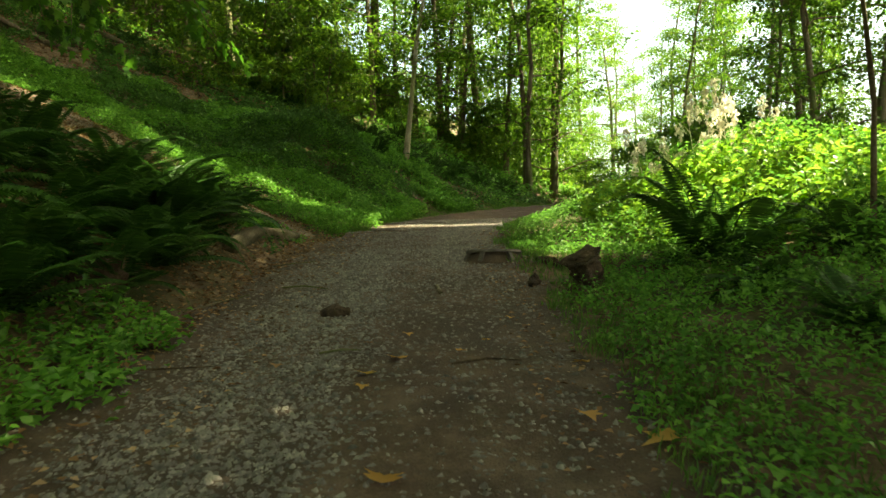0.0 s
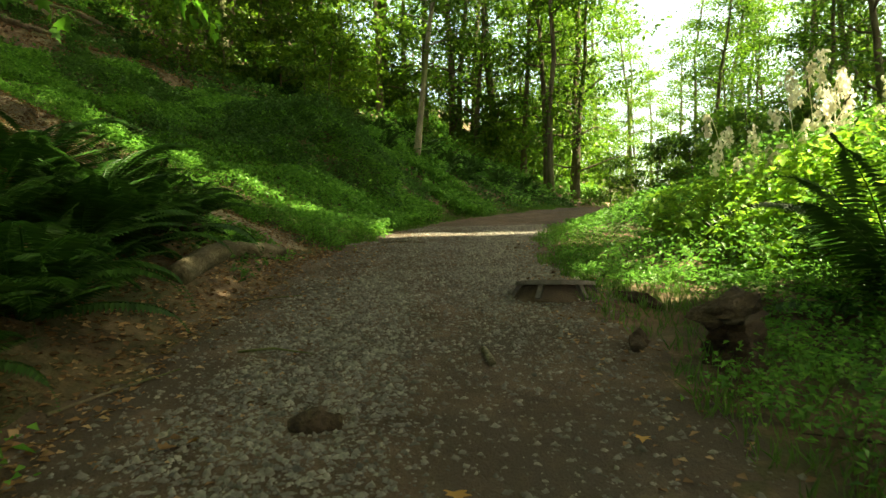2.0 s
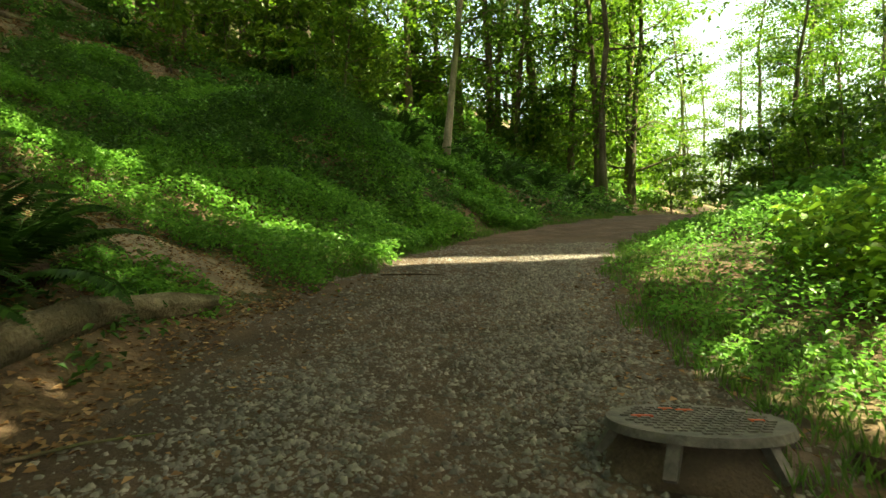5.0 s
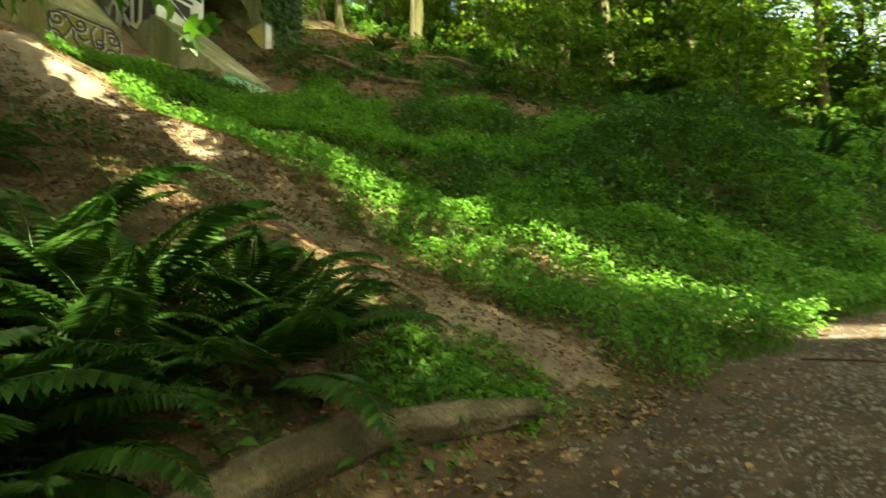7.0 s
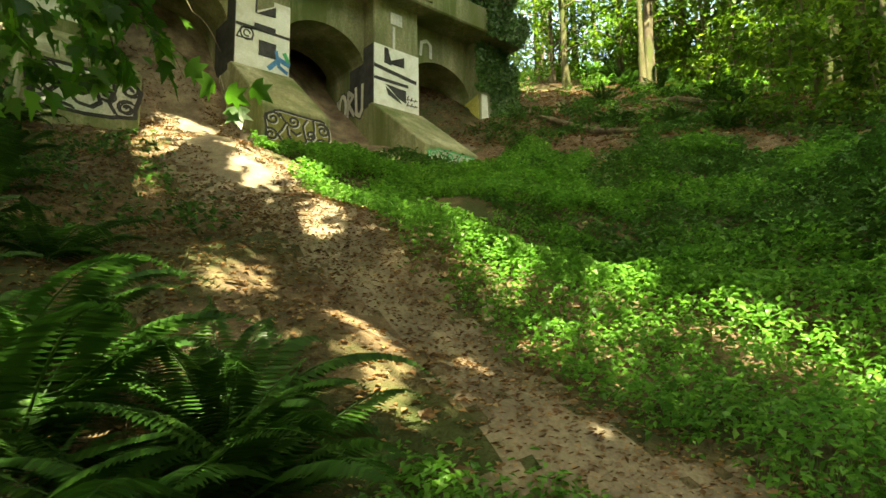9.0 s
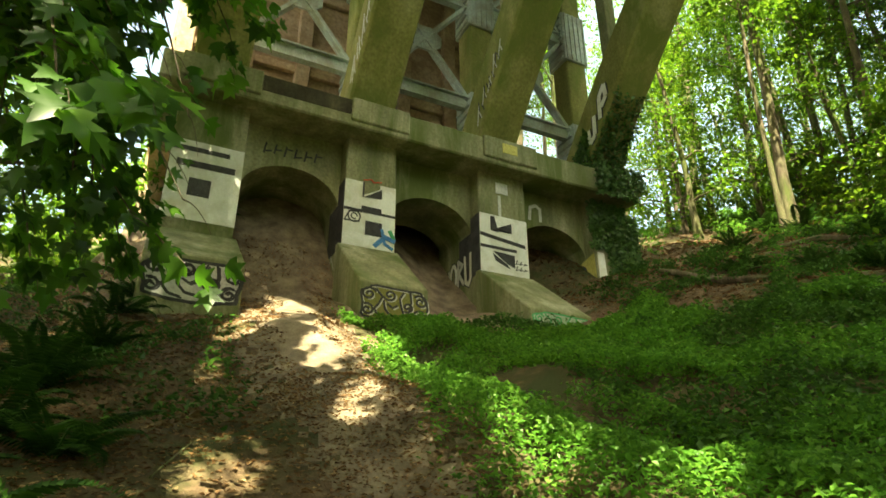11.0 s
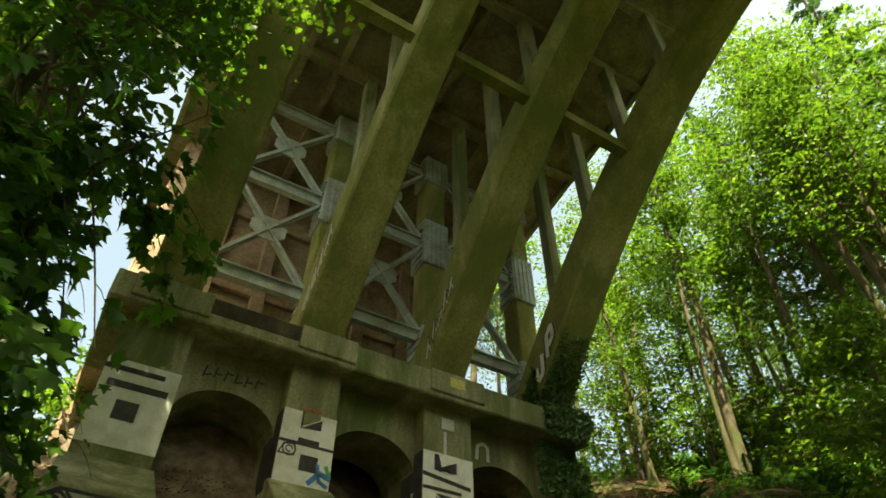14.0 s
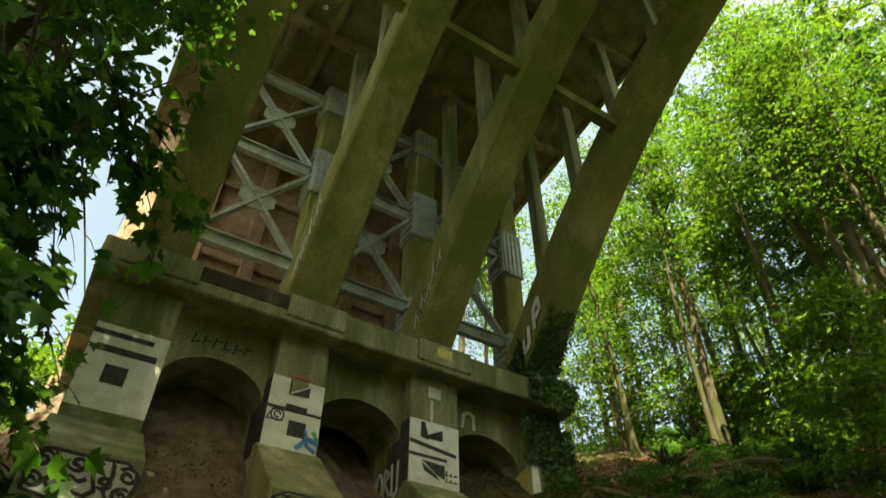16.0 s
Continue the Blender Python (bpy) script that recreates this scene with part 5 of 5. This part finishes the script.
    p = np.repeat(t, 6, 0) + g.normal(0, 0.03, (len(t) * 6, 2))
    m = len(p)
    pos = np.concatenate([p, height(p[:, 0], p[:, 1])[:, None] - 0.01], 1)
    way = g.normal(0, 0.35, (m, 3)) + np.array([0, 0, 1.0])
    nor = rnd_dirs(m, 0.2, g)
    s = size * g.uniform(0.5, 1.3, m)
    stuff("grass", np_mesh("grass", *leaf_np(pos, way, nor, s, s * 0.07, 0.1), GRASS), label, "grass")


blades(15000, (-4, 6, 11, 27), lambda x, y: (np.abs(x - trail_x(y) + 2.1) < 0.6 + 0.2 * wob(x, y, 2.0)) & (y > 12.9), 0.1, 31, "thin green grass along the trail's edge")
blades(12000, (0.8, 12, -1, 27), lambda x, y: np.abs(x - trail_x(y) - 1.9) < 0.5 + 0.2 * wob(x, y, 2.0), 0.12, 32, "thin green grass along the trail's edge")


# ---- sword ferns ----
def frond_mesh(length, arch, seed):
    g = np.random.default_rng(seed)
    n = 36
    t = np.linspace(0, 1, 12)
    X = length * (t - 0.22 * t ** 3)
    Z = length * (0.75 * t - arch * t * t)
    R = np.stack([X, g.normal(0, 0.004, 12), Z], 1)
    tv, tf = tube_np(R, 0.006 * (1 - 0.85 * t), 4)
    u = np.linspace(0.1, 0.99, n)
    base = np.stack([np.interp(u, t, R[:, c]) for c in range(3)], 1)
    tan = unit(np.stack([np.interp(u, t, np.gradient(R[:, c])) for c in range(3)], 1))
    pos, way, size = [], [], []
    prof = 0.17 * length * np.sin(np.clip(u * 1.1 + 0.12, 0, 1) * np.pi) ** 0.6 * (1.05 - u * 0.55) + 0.01
    for sgn in (-1, 1):
        side = np.cross(tan, np.array([0, 0, 1.0]))
        side = unit(side) * sgn
        pos.append(base)
        way.append(side + tan * 0.35 + np.array([0, 0, -0.18]))
        size.append(prof * g.uniform(0.9, 1.1, n))
    pos, way, size = np.concatenate(pos), np.concatenate(way), np.concatenate(size)
    lv, lf = leaf_np(pos, way, np.tile([[0, 0, 1.0]], (2 * n, 1)) + g.normal(0, 0.12, (2 * n, 3)), size, np.full(2 * n, 0.034 * length), 0.1)
    F = np.concatenate([np.concatenate([tf[:, [0, 1, 2]], tf[:, [0, 2, 3]]]), lf + len(tv)])
    return np_mesh("frond", np.concatenate([tv, lv]), F, FERN)


fronds = [frond_mesh(1.0, 0.62, 51), frond_mesh(1.12, 0.85, 52), frond_mesh(0.9, 0.4, 53)]


def make_fern(m, seed, n=20):
    g = random.Random(seed)
    ob = thing("sword_fern", m, "dark green sword fern with long arching fronds", "fern", "sword ferns")
    for k in range(n):
        f = part("frond", fronds[g.randrange(3)], FERN, ob)
        sc = g.uniform(0.75, 1.15)
        f.matrix_basis = Matrix.Rotation(k * 2.4 + g.uniform(-0.3, 0.3), 4, "Z") @ Matrix.Rotation(g.uniform(-0.68, 0.28), 4, "Y") @ Matrix.Diagonal((sc, sc, sc, 1))
    return ob


fern_spots = [(-2.4, 22.6, 1.0), (0.2, 23.4, 0.9), (-3.6, 23.4, 1.0), (1.4, 24.6, 0.9), (-5.0, 24.2, 1.0), (-6.4, 24.8, 1.0), (2.6, 25.8, 0.9), (-2.0, 28.4, 1.1), (-4.6, 28.2, 1.1), (-6.6, 29.2, 1.1), (0.4, 28.0, 1.0), (-3.75, 10.35, 1.0), (-4.1, 9.35, 1.15), (-3.55, 8.1, 1.15), (-3.3, 7.05, 1.1), (-2.95, 5.75, 0.75), (-3.5, 9.95, 0.95), (-4.5, 8.4, 1.15), (-3.45, 8.7, 1.0), (-5.1, 7.7, 1.1), (-4.2, 5.0, 1.1), (-3.4, 5.3, 0.9), (-3.15, 4.4, 1.0), (-3.7, 5.5, 1.1), (-3.05, 6.6, 1.0), (-4.0, 7.4, 1.2), (-3.7, 8.5, 1.15), (-4.7, 9.2, 1.1), (-4.15, 10.25, 1.0), (-3.75, 9.35, 0.95), (-5.8, 8.5, 1.0), (-4.9, 6.3, 1.2),
              (-6.3, 7.2, 1.1), (-7.4, 8.4, 1.0), (-8.5, 8.3, 1.0), (-6.8, 9.2, 0.9), (-4.4, 3.6, 1.2), (-5.4, 4.9, 1.2), (-3.4, 2.9, 0.9), (-6.8, 5.6, 1.1), (-8.6, 6.6, 1.0), (-9.8, 7.9, 1.0), (-3.35, 7.6, 0.8),
              (3.2, 7.4, 1.75), (3.0, 5.9, 0.8), (4.5, 6.9, 1.1), (2.9, 4.4, 0.7), (4.3, 4.6, 1.0), (5.4, 8.9, 1.1), (-13.6, 8.0, 1.0), (-12.2, 8.0, 0.9), (-16.2, 8.6, 1.0), (-10.8, 8.2, 0.9),
              (-1.6, 23.5, 1.0), (-2.8, 24.6, 1.1), (-0.4, 24.4, 0.9), (-4.2, 25.2, 1.1), (0.6, 25.6, 1.0), (-3.4, 26.6, 1.0), (-5.8, 26.2, 1.0), (-1.2, 26.4, 1.0), (1.6, 26.6, 0.9), (-7.2, 27.4, 1.1),
              (-16.0, 26.4, 1.1), (-18.2, 27.2, 1.0), (-14.4, 27.6, 1.0), (-20.0, 28.4, 1.1), (2.6, 27.4, 0.9), (-13.2, 21.6, 0.7), (-11.6, 22.0, 0.7), (-15.6, 23.4, 0.9), (-14.2, 25.0, 0.8), (-12.0, 24.4, 0.8), (-9.8, 21.6, 0.7), (-10.6, 23.4, 0.8)]
ferns = [make_fern(at(-3.9, 6.4, 0.03, 0.4, 1.0), 61), make_fern(at(-5.6, 6.9, 0.03, 1.4, 1.0), 62, 18), make_fern(at(-7.6, 7.2, 0.03, 2.4, 1.0), 63, 16)]
for k, (x, y, sc) in enumerate(fern_spots):
    copy_thing(ferns[k % 3], at(x, y, 0.03, k * 1.7, sc * (1.2 if y < 11 and x < 0 else 1.12)))


# ---- logs, stump, twigs ----
def limb_mesh(pts, radii, mat, seed, n=16, rough=0.12):
    g = np.random.default_rng(seed)
    P, R = np.asarray(pts, float), np.asarray(radii, float)
    k = 40
    t = np.linspace(0, 1, len(P))
    u = np.linspace(0, 1, k)
    C = np.stack([np.interp(u, t, P[:, c]) for c in range(3)], 1)
    V, F = tube_np(C, np.interp(u, t, R), n)
    ring = V.reshape(k, n, 3)
    low = np.interp(np.linspace(0, 1, k), np.linspace(0, 1, 14), g.normal(0, 0.8, 14))[:, None] + np.cumsum(g.normal(0, 0.22, (k, n)), 0) + g.normal(0, 0.45, (1, n))
    ring = C[:, None] + (ring - C[:, None]) * (1 + rough * low[:, :, None] * 0.6)
    V = np.concatenate([ring.reshape(-1, 3), C[:1] + (C[0] - C[1]) * 0.1, C[-1:] + (C[-1] - C[-2]) * 0.1])
    a = len(V) - 2
    caps = np.array([(a, (j + 1) % n, j, a) for j in range(n)] + [(a + 1, (k - 1) * n + j, (k - 1) * n + (j + 1) % n, a + 1) for j in range(n)])
    me = bpy.data.meshes.new("wood")
    me.from_pydata(V.tolist(), [], [tuple(f) for f in F] + [tuple(c[:3]) for c in caps])
    for p in me.polygons:
        p.use_smooth = True
    me.materials.append(mat)
    return me


def lying(x, y, r):
    return (x, y, float(height(x, y)) + r)


def wood(name, pts, radii, mat, seed, label, cat, rough=0.12):
    o = Vector(pts[0])
    me = limb_mesh([Vector(p) - o for p in pts], radii, mat, seed, rough=rough)
    ob = new(name, me)
    ob.location = o
    return tagged(ob, label, cat)


wood("fallen_log", [lying(-2.86, 8.5, 0.06), lying(-2.92, 9.3, 0.07), lying(-2.9, 10.0, 0.1), lying(-2.76, 10.7, 0.09), lying(-2.6, 11.35, 0.05)], [0.11, 0.125, 0.115, 0.105, 0.06], LOGWOOD, 71, "weathered pale fallen log lying along the trail's edge", "log", 0.3)
wood("fallen_log", [lying(-3.95, 9.25, 0.12), lying(-3.55, 9.7, 0.12), lying(-3.35, 10.15, 0.1)], [0.12, 0.13, 0.1], DARKWOOD, 72, "dark rotten log behind the pale log", "log", 0.25)
wood("fallen_log", [lying(-17.2, 8.4, 0.15), lying(-15.0, 8.7, 0.15), lying(-13.6, 9.3, 0.1)], [0.17, 0.15, 0.1], DARKWOOD, 73, "dark fallen trunk lying on the upper bank", "log")
zs = float(height(1.5, 6.66))
wood("stump", [(1.52, 6.68, zs - 0.1), (1.51, 6.65, zs + 0.08), (1.47, 6.62, zs + 0.2), (1.42, 6.6, zs + 0.33), (1.4, 6.58, zs + 0.36)], [0.2, 0.14, 0.13, 0.12, 0.06], DARKWOOD, 74, "rotten dark wood stump beside the trail", "stump", 0.75)
wood("earth_clod", [lying(-1.1, 5.68, 0.02), lying(-0.98, 5.68, 0.04), lying(-0.84, 5.7, 0.02)], [0.03, 0.06, 0.03], DARKWOOD, 75, "dark clod of earth on the gravel", "clod", 0.3)
wood("earth_clod", [lying(0.95, 6.9, 0.02), lying(1.02, 7.05, 0.04), lying(1.05, 7.2, 0.02)], [0.03, 0.06, 0.03], DARKWOOD, 76, "dark clod of earth beside the trail", "clod", 0.3)
wood("wooden_peg", [lying(-0.03, 6.72, 0.02), lying(-0.05, 6.87, 0.022), lying(-0.07, 7.0, 0.02)], [0.024, 0.026, 0.024], LOGWOOD, 77, "short pale yellow piece of wood lying on the trail", "stick", 0.05)
wood("rotten_root", [lying(-3.2, 4.9, 0.0), lying(-3.0, 5.5, 0.04), lying(-2.95, 6.1, 0.0)], [0.08, 0.12, 0.06], DARKWOOD, 78, "dark rotten root mass under the ferns", "root", 0.7)
wood("branch", [lying(1.25, 8.45, 0.03), lying(1.42, 8.2, 0.04), lying(1.5, 8.0, 0.03)], [0.03, 0.045, 0.03], DARKWOOD, 79, "short dark branch beside the drain cover", "branch", 0.25)
wood("fallen_log", [lying(-15.0, 20.4, 0.06), lying(-13.0, 20.7, 0.08), lying(-11.2, 20.9, 0.06)], [0.07, 0.085, 0.05], BARK, 100, "mossy fallen branch lying across the littered bank", "log", 0.15)
wood("fallen_log", [lying(-14.0, 23.6, 0.05), lying(-12.6, 23.4, 0.09), lying(-11.3, 23.7, 0.06)], [0.07, 0.08, 0.05], BARK, 101, "mossy fallen branch lying across the littered bank", "log", 0.15)
gb = random.Random(19)
for k in range(15):
    x, y, a, l = gb.uniform(-15, -4.5), gb.uniform(21.2, 26.5), gb.uniform(0, 3.1), gb.uniform(0.7, 2.0)
    c, s = math.cos(a) * l / 2, math.sin(a) * l / 2
    wood("branch", [lying(x - c, y - s, 0.03), lying(x, y, 0.1), lying(x + c, y + s, 0.03)], [0.026, 0.022, 0.01], (BARK, DARKWOOD, BARK_PALE)[k % 3], 110 + k, "dead branch lying on the littered bank", "branch", 0.15)
gt = random.Random(9)
twigs = [(-2.0, 4.2, 0.9, 20), (-1.5, 6.9, 0.5, 5), (1.35, 4.5, 0.5, 120), (1.2, 3.8, 0.35, 20), (0.3, 4.4, 0.5, 10), (-2.2, 6.2, 0.8, 60), (-1.1, 13.6, 0.75, 10), (-0.75, 4.6, 0.3, 10), (1.7, 5.4, 0.8, 150), (-6.3, 10.2, 0.9, 170),
         (-10.2, 9.6, 1.2, 10), (-2.0, 8.6, 0.6, 30), (2.0, 3.6, 0.9, 100), (-2.3, 3.4, 0.5, 70)]
for k, (x, y, l, a) in enumerate(twigs):
    c, s = math.cos(radians(a)) * l / 2, math.sin(radians(a)) * l / 2
    wood("twig", [lying(x - c, y - s, 0.012), lying(x + gt.uniform(-0.03, 0.03), y + gt.uniform(-0.03, 0.03), 0.03), lying(x + c, y + s, 0.01)], [0.009, 0.008, 0.003], (DARKWOOD, BARK)[k % 2], 80 + k, "thin dry twig lying on the ground", "twig", 0.15)
wood("sapling_stem", [(4.75, 7.0, 1.0), (4.7, 6.9, 3.0), (4.5, 6.85, 4.6), (4.45, 6.9, 6.5)], [0.035, 0.028, 0.022, 0.015], BARK, 99, "thin dark sapling stem among the weeds", "sapling")


# ---- drain cover ----
def make_drain():
    z = float(height(0.69, 8.6))
    ob = thing("drain_cover", Matrix.Translation((0.69, 8.6, z)) @ Matrix.Rotation(radians(-4), 4, "X"), "round dark iron drain cover on a mossy collar", "drain cover")
    bm = bmesh.new()
    bmesh.ops.create_cone(bm, cap_ends=True, segments=28, radius1=0.44, radius2=0.3, depth=0.16)
    bmesh.ops.translate(bm, verts=bm.verts, vec=(0, 0, 0.0))
    part("collar", bm, TRAIL, ob, "earth-covered collar")
    bm = bmesh.new()
    bmesh.ops.create_cone(bm, cap_ends=True, segments=32, radius1=0.38, radius2=0.37, depth=0.035)
    bmesh.ops.translate(bm, verts=bm.verts, vec=(0, 0, 0.095))
    part("lid", bm, RUST, ob, "dark rusted iron lid")
    bm = bmesh.new()
    for i in range(-6, 7):
        for j in range(-6, 7):
            x, y = i * 0.052 + (j % 2) * 0.026, j * 0.05
            if math.hypot(x, y) < 0.31:
                box(bm, x - 0.017, x + 0.017, y - 0.012, y + 0.012, 0.11, 0.119, 0)
    part("tread_pattern", bm, RUST, ob)
    bm = bmesh.new()
    for x, y, w in ((-0.26, 0.02, 0.09), (-0.1, 0.2, 0.06), (-0.03, 0.17, 0.07), (0.2, -0.05, 0.06)):
        box(bm, x, x + w, y, y + 0.025, 0.113, 0.1205, 0)
    part("paint_mark", bm, RED_P, ob, "worn red spray paint marks")
    for a in range(0, 360, 60):
        bm = bmesh.new()
        bar(bm, (0.42 * math.cos(radians(a)), 0.42 * math.sin(radians(a)), -0.05), (0.335 * math.cos(radians(a)), 0.335 * math.sin(radians(a)), 0.08), 0.05, 0.04)
        part("rib", bm, RUST, ob)


make_drain()

# fallen maple leaves that lie apart
gl = np.random.default_rng(77)
for k, (x, y, s) in enumerate(((0.75, 3.4, 0.15), (1.15, 3.1, 0.22), (-0.27, 2.7, 0.18), (-0.3, 4.4, 0.15), (-0.49, 4.07, 0.14), (0.98, 4.3, 0.13), (-0.3, 5.1, 0.11), (0.1, 4.6, 0.1), (0.35, 4.9, 0.08), (-1.15, 4.35, 0.1), (-0.5, 3.9, 0.1), (-0.21, 10.85, 0.07), (1.35, 12.1, 0.08), (-1.9, 3.3, 0.12), (1.1, 3.2, 0.1), (-0.6, 4.8, 0.09),
                                  (0.6, 5.6, 0.08), (-1.6, 5.4, 0.1), (1.25, 9.6, 0.09), (1.5, 8.6, 0.1), (-1.6, 9.3, 0.07), (-0.9, 7.7, 0.06), (0.9, 2.0, 0.1))):
    a = gl.uniform(0, 6.28)
    v, f = maple_np(np.zeros((1, 3)), np.array([[math.cos(a), math.sin(a), 0.05]]), np.array([[0.1, 0.1, 1.0]]), np.array([s]))
    ob = new("fallen_leaf", np_mesh("fallen_leaf", v, f, (YELLOWLEAF, DEADLEAF)[k % 2 if k > 8 else 0]))
    ob.location = (x, y, float(height(x, y)) + 0.022)
    tagged(ob, "dry yellow-brown maple leaf lying on the trail", "leaf", "fallen maple leaves")


# ---- dry seed stalks in the sun ----
def make_stalks(x, y, h, seed):
    g = np.random.default_rng(seed)
    ob = thing("seed_stalk", Matrix.Translation((x, y, float(height(x, y)))), "pale dry weed stalk with drooping seed heads", "weed", "dry seed stalks")
    lean = g.normal(0, 0.12, 2)
    t = np.linspace(0, 1, 8)
    P = np.stack([lean[0] * h * t * t, lean[1] * h * t * t, h * t], 1)
    items = [tube_np(P, 0.012 * (1 - 0.7 * t), 5)]
    heads = []
    for k in range(5):
        q = 0.5 + 0.5 * k / 4
        a = np.array([np.interp(q, t, P[:, c]) for c in range(3)])
        az = k * 2.4 + seed
        e = a + np.array([math.cos(az) * 0.42 * (1.25 - q), math.sin(az) * 0.42 * (1.25 - q), 0.2])
        items.append(tube_np(np.stack([a, (a + e) / 2 + [0, 0, 0.05], e]), np.array([0.007, 0.006, 0.005]), 4))
        n = 34
        w = g.random(n)
        wide = 0.045 * np.sin(np.pi * (0.15 + 0.8 * w))
        hp = e + np.stack([g.normal(0, 1, n) * wide, g.normal(0, 1, n) * wide, -w * 0.32 + 0.06], 1)
        hw = np.stack([g.normal(0, 0.35, n), g.normal(0, 0.35, n), -np.ones(n)], 1)
        s = g.uniform(0.06, 0.1, n)
        heads.append(np_mesh("seed_head", *leaf_np(hp, hw, rnd_dirs(n, 1, g), s, s * 0.7), SEED))
    part("stem", np_mesh("stem", *join_np(items), SEED, True), SEED, ob)
    for me in heads:
        part("seed_head", me, SEED, ob)


for k, (x, y, h) in enumerate(((5.25, 11.5, 2.35), (4.95, 11.3, 2.0), (5.55, 11.7, 1.95), (4.7, 11.7, 2.1), (5.75, 11.3, 1.8), (3.9, 12.1, 1.35), (4.25, 12.0, 1.3), (5.2, 12.1, 2.1))):
    make_stalks(x, y, h, 120 + k)


# ---- ivy on the last pier ----
def make_ivy():
    g = np.random.default_rng(131)
    n = 7000
    s = g.uniform(22.7, 24.6, n)
    z = 8.2 + g.random(n) ** 1.1 * 5.2
    d = np.where(z > 12.3, 0.6, 0.03) + g.uniform(0, 0.12, n)
    keep = (wob(s, z, 1.9, 1.0) > -0.35 - (z - 10) * 0.12) & ((s > 23.35) | (z > 10.7))
    s, z, d = s[keep], z[keep], d[keep]
    m = 7000
    dr = g.uniform(-0.4, 1.9, m)
    zr = 13.25 + 1.26 * dr - 0.039 * dr * dr + g.uniform(-0.1, 1.0, m) * (1 - dr * 0.1)
    sr = np.where(g.random(m) < 0.55, 22.75 - g.uniform(0, 0.12, m), g.uniform(22.8, 24.1, m))
    under = sr > 22.78
    zr = np.where(under, 13.2 + 1.26 * dr - 0.039 * dr * dr - g.uniform(0, 0.1, m), zr)
    kp = (g.random(m) > 0.3 + dr * 0.3) & (under | (dr < 0.4))
    L = np.concatenate([np.stack([d, s, z], 1), np.stack([dr, sr, zr], 1)[kp]])
    R = np.array(BASE_M.to_3x3())
    pos = L @ R.T + np.array(BASE_M.translation)
    way = rnd_dirs(len(pos), 1, g) + np.array([0, 0, -0.6])
    nor = rnd_dirs(len(pos), 1, g) * 0.5 + np.array([0.9, -0.2, 0.4])
    sz = g.uniform(0.08, 0.16, len(pos))
    stuff("ivy", np_mesh("ivy", *leaf_np(pos, way, nor, sz, sz * 0.85), LEAF_IVY), "dark green ivy climbing the concrete pier", "ivy")


make_ivy()

# right-hand boughs that hang into view
build_tree("maple_tree", "young maple with sunlit lobed leaves above the weeds", at(9.0, 8.2), 7.5, 0.3, 2.6, 2200, 0.17, 141, BARK, LEAF_MAPLE, lobed=True, limbs=11, keep=0.9)


# ---- gravel ----
def stones(n, area, ok, size, seed):
    g = np.random.default_rng(seed)
    p = scatter(n, *area, ok, g)
    B = np.array([(1, 0, 0), (0.1, 1, 0), (-1, 0.2, 0), (0, -1, 0.1), (0.35, 0.3, 0.9), (-0.4, -0.25, 0.8)])
    Fi = np.array([(0, 1, 4), (1, 2, 4), (2, 5, 4), (2, 3, 5), (3, 0, 5), (0, 4, 5)])
    r = size * (0.45 + g.random(n) ** 2.2 * 1.3)
    sc = g.uniform(0.6, 1.25, (n, 1, 3)) * np.array([1, 1, 0.75])
    V = B[None] * (1 + g.normal(0, 0.26, (n, len(B), 1))) * sc * r[:, None, None]
    a = g.uniform(0, 6.28, n)
    c, s = np.cos(a)[:, None], np.sin(a)[:, None]
    V = np.stack([V[:, :, 0] * c - V[:, :, 1] * s, V[:, :, 0] * s + V[:, :, 1] * c, V[:, :, 2]], 2)
    z = height(p[:, 0], p[:, 1]) + r * 0.04
    return p, z, r, V, Fi


def lanes(x, y):
    k = x - trail_x(y)
    left = 1.5 * np.exp(-((k + 0.75) / 0.5) ** 2) * np.clip((10.5 - y) / 2, 0.15, 1)
    right = np.exp(-((k - 0.7) / 0.6) ** 2) * np.clip((y - 6) / 3, 0.1, 1)
    mid = 0.9 * np.clip((y - 7.5) / 2, 0, 1) * np.exp(-((k + 0.3) / 0.9) ** 2)
    return np.clip(np.maximum(np.maximum(left, right), mid * 0.35) * 1.1 + 0.09, 0, 1) * on_trail(x, y)


road = bpy.data.objects["road"]
gst = np.random.default_rng(150)
p, z, r, V, Fi = stones(56000, (-3.2, 3, 0.3, 17), lambda x, y: gst.random(len(x)) < lanes(x, y), 0.0155, 151)
near = np.where((p[:, 1] > 2.2) & (p[:, 1] < 6.0) & (r > 0.02))[0][:290]
rest = np.setdiff1d(np.arange(len(p)), near)
Vr = V[rest] + np.concatenate([p[rest], z[rest][:, None]], 1)[:, None]
Fr = (np.arange(len(rest))[:, None, None] * V.shape[1] + Fi[None]).reshape(-1, 3)
gravel = part("gravel", np_mesh("gravel", Vr.reshape(-1, 3), Fr, STONE), STONE, road, "loose grey gravel stones")
tagged(gravel, kind="stuff")
shapes = [np_mesh("stone", V[i], Fi, STONE) for i in near[:24]]
for k, i in enumerate(near):
    ob = part("stone", shapes[k % 24], STONE, road)
    ob.location = (p[i, 0], p[i, 1], z[i])
    ob.rotation_euler = (0, 0, k * 1.3)
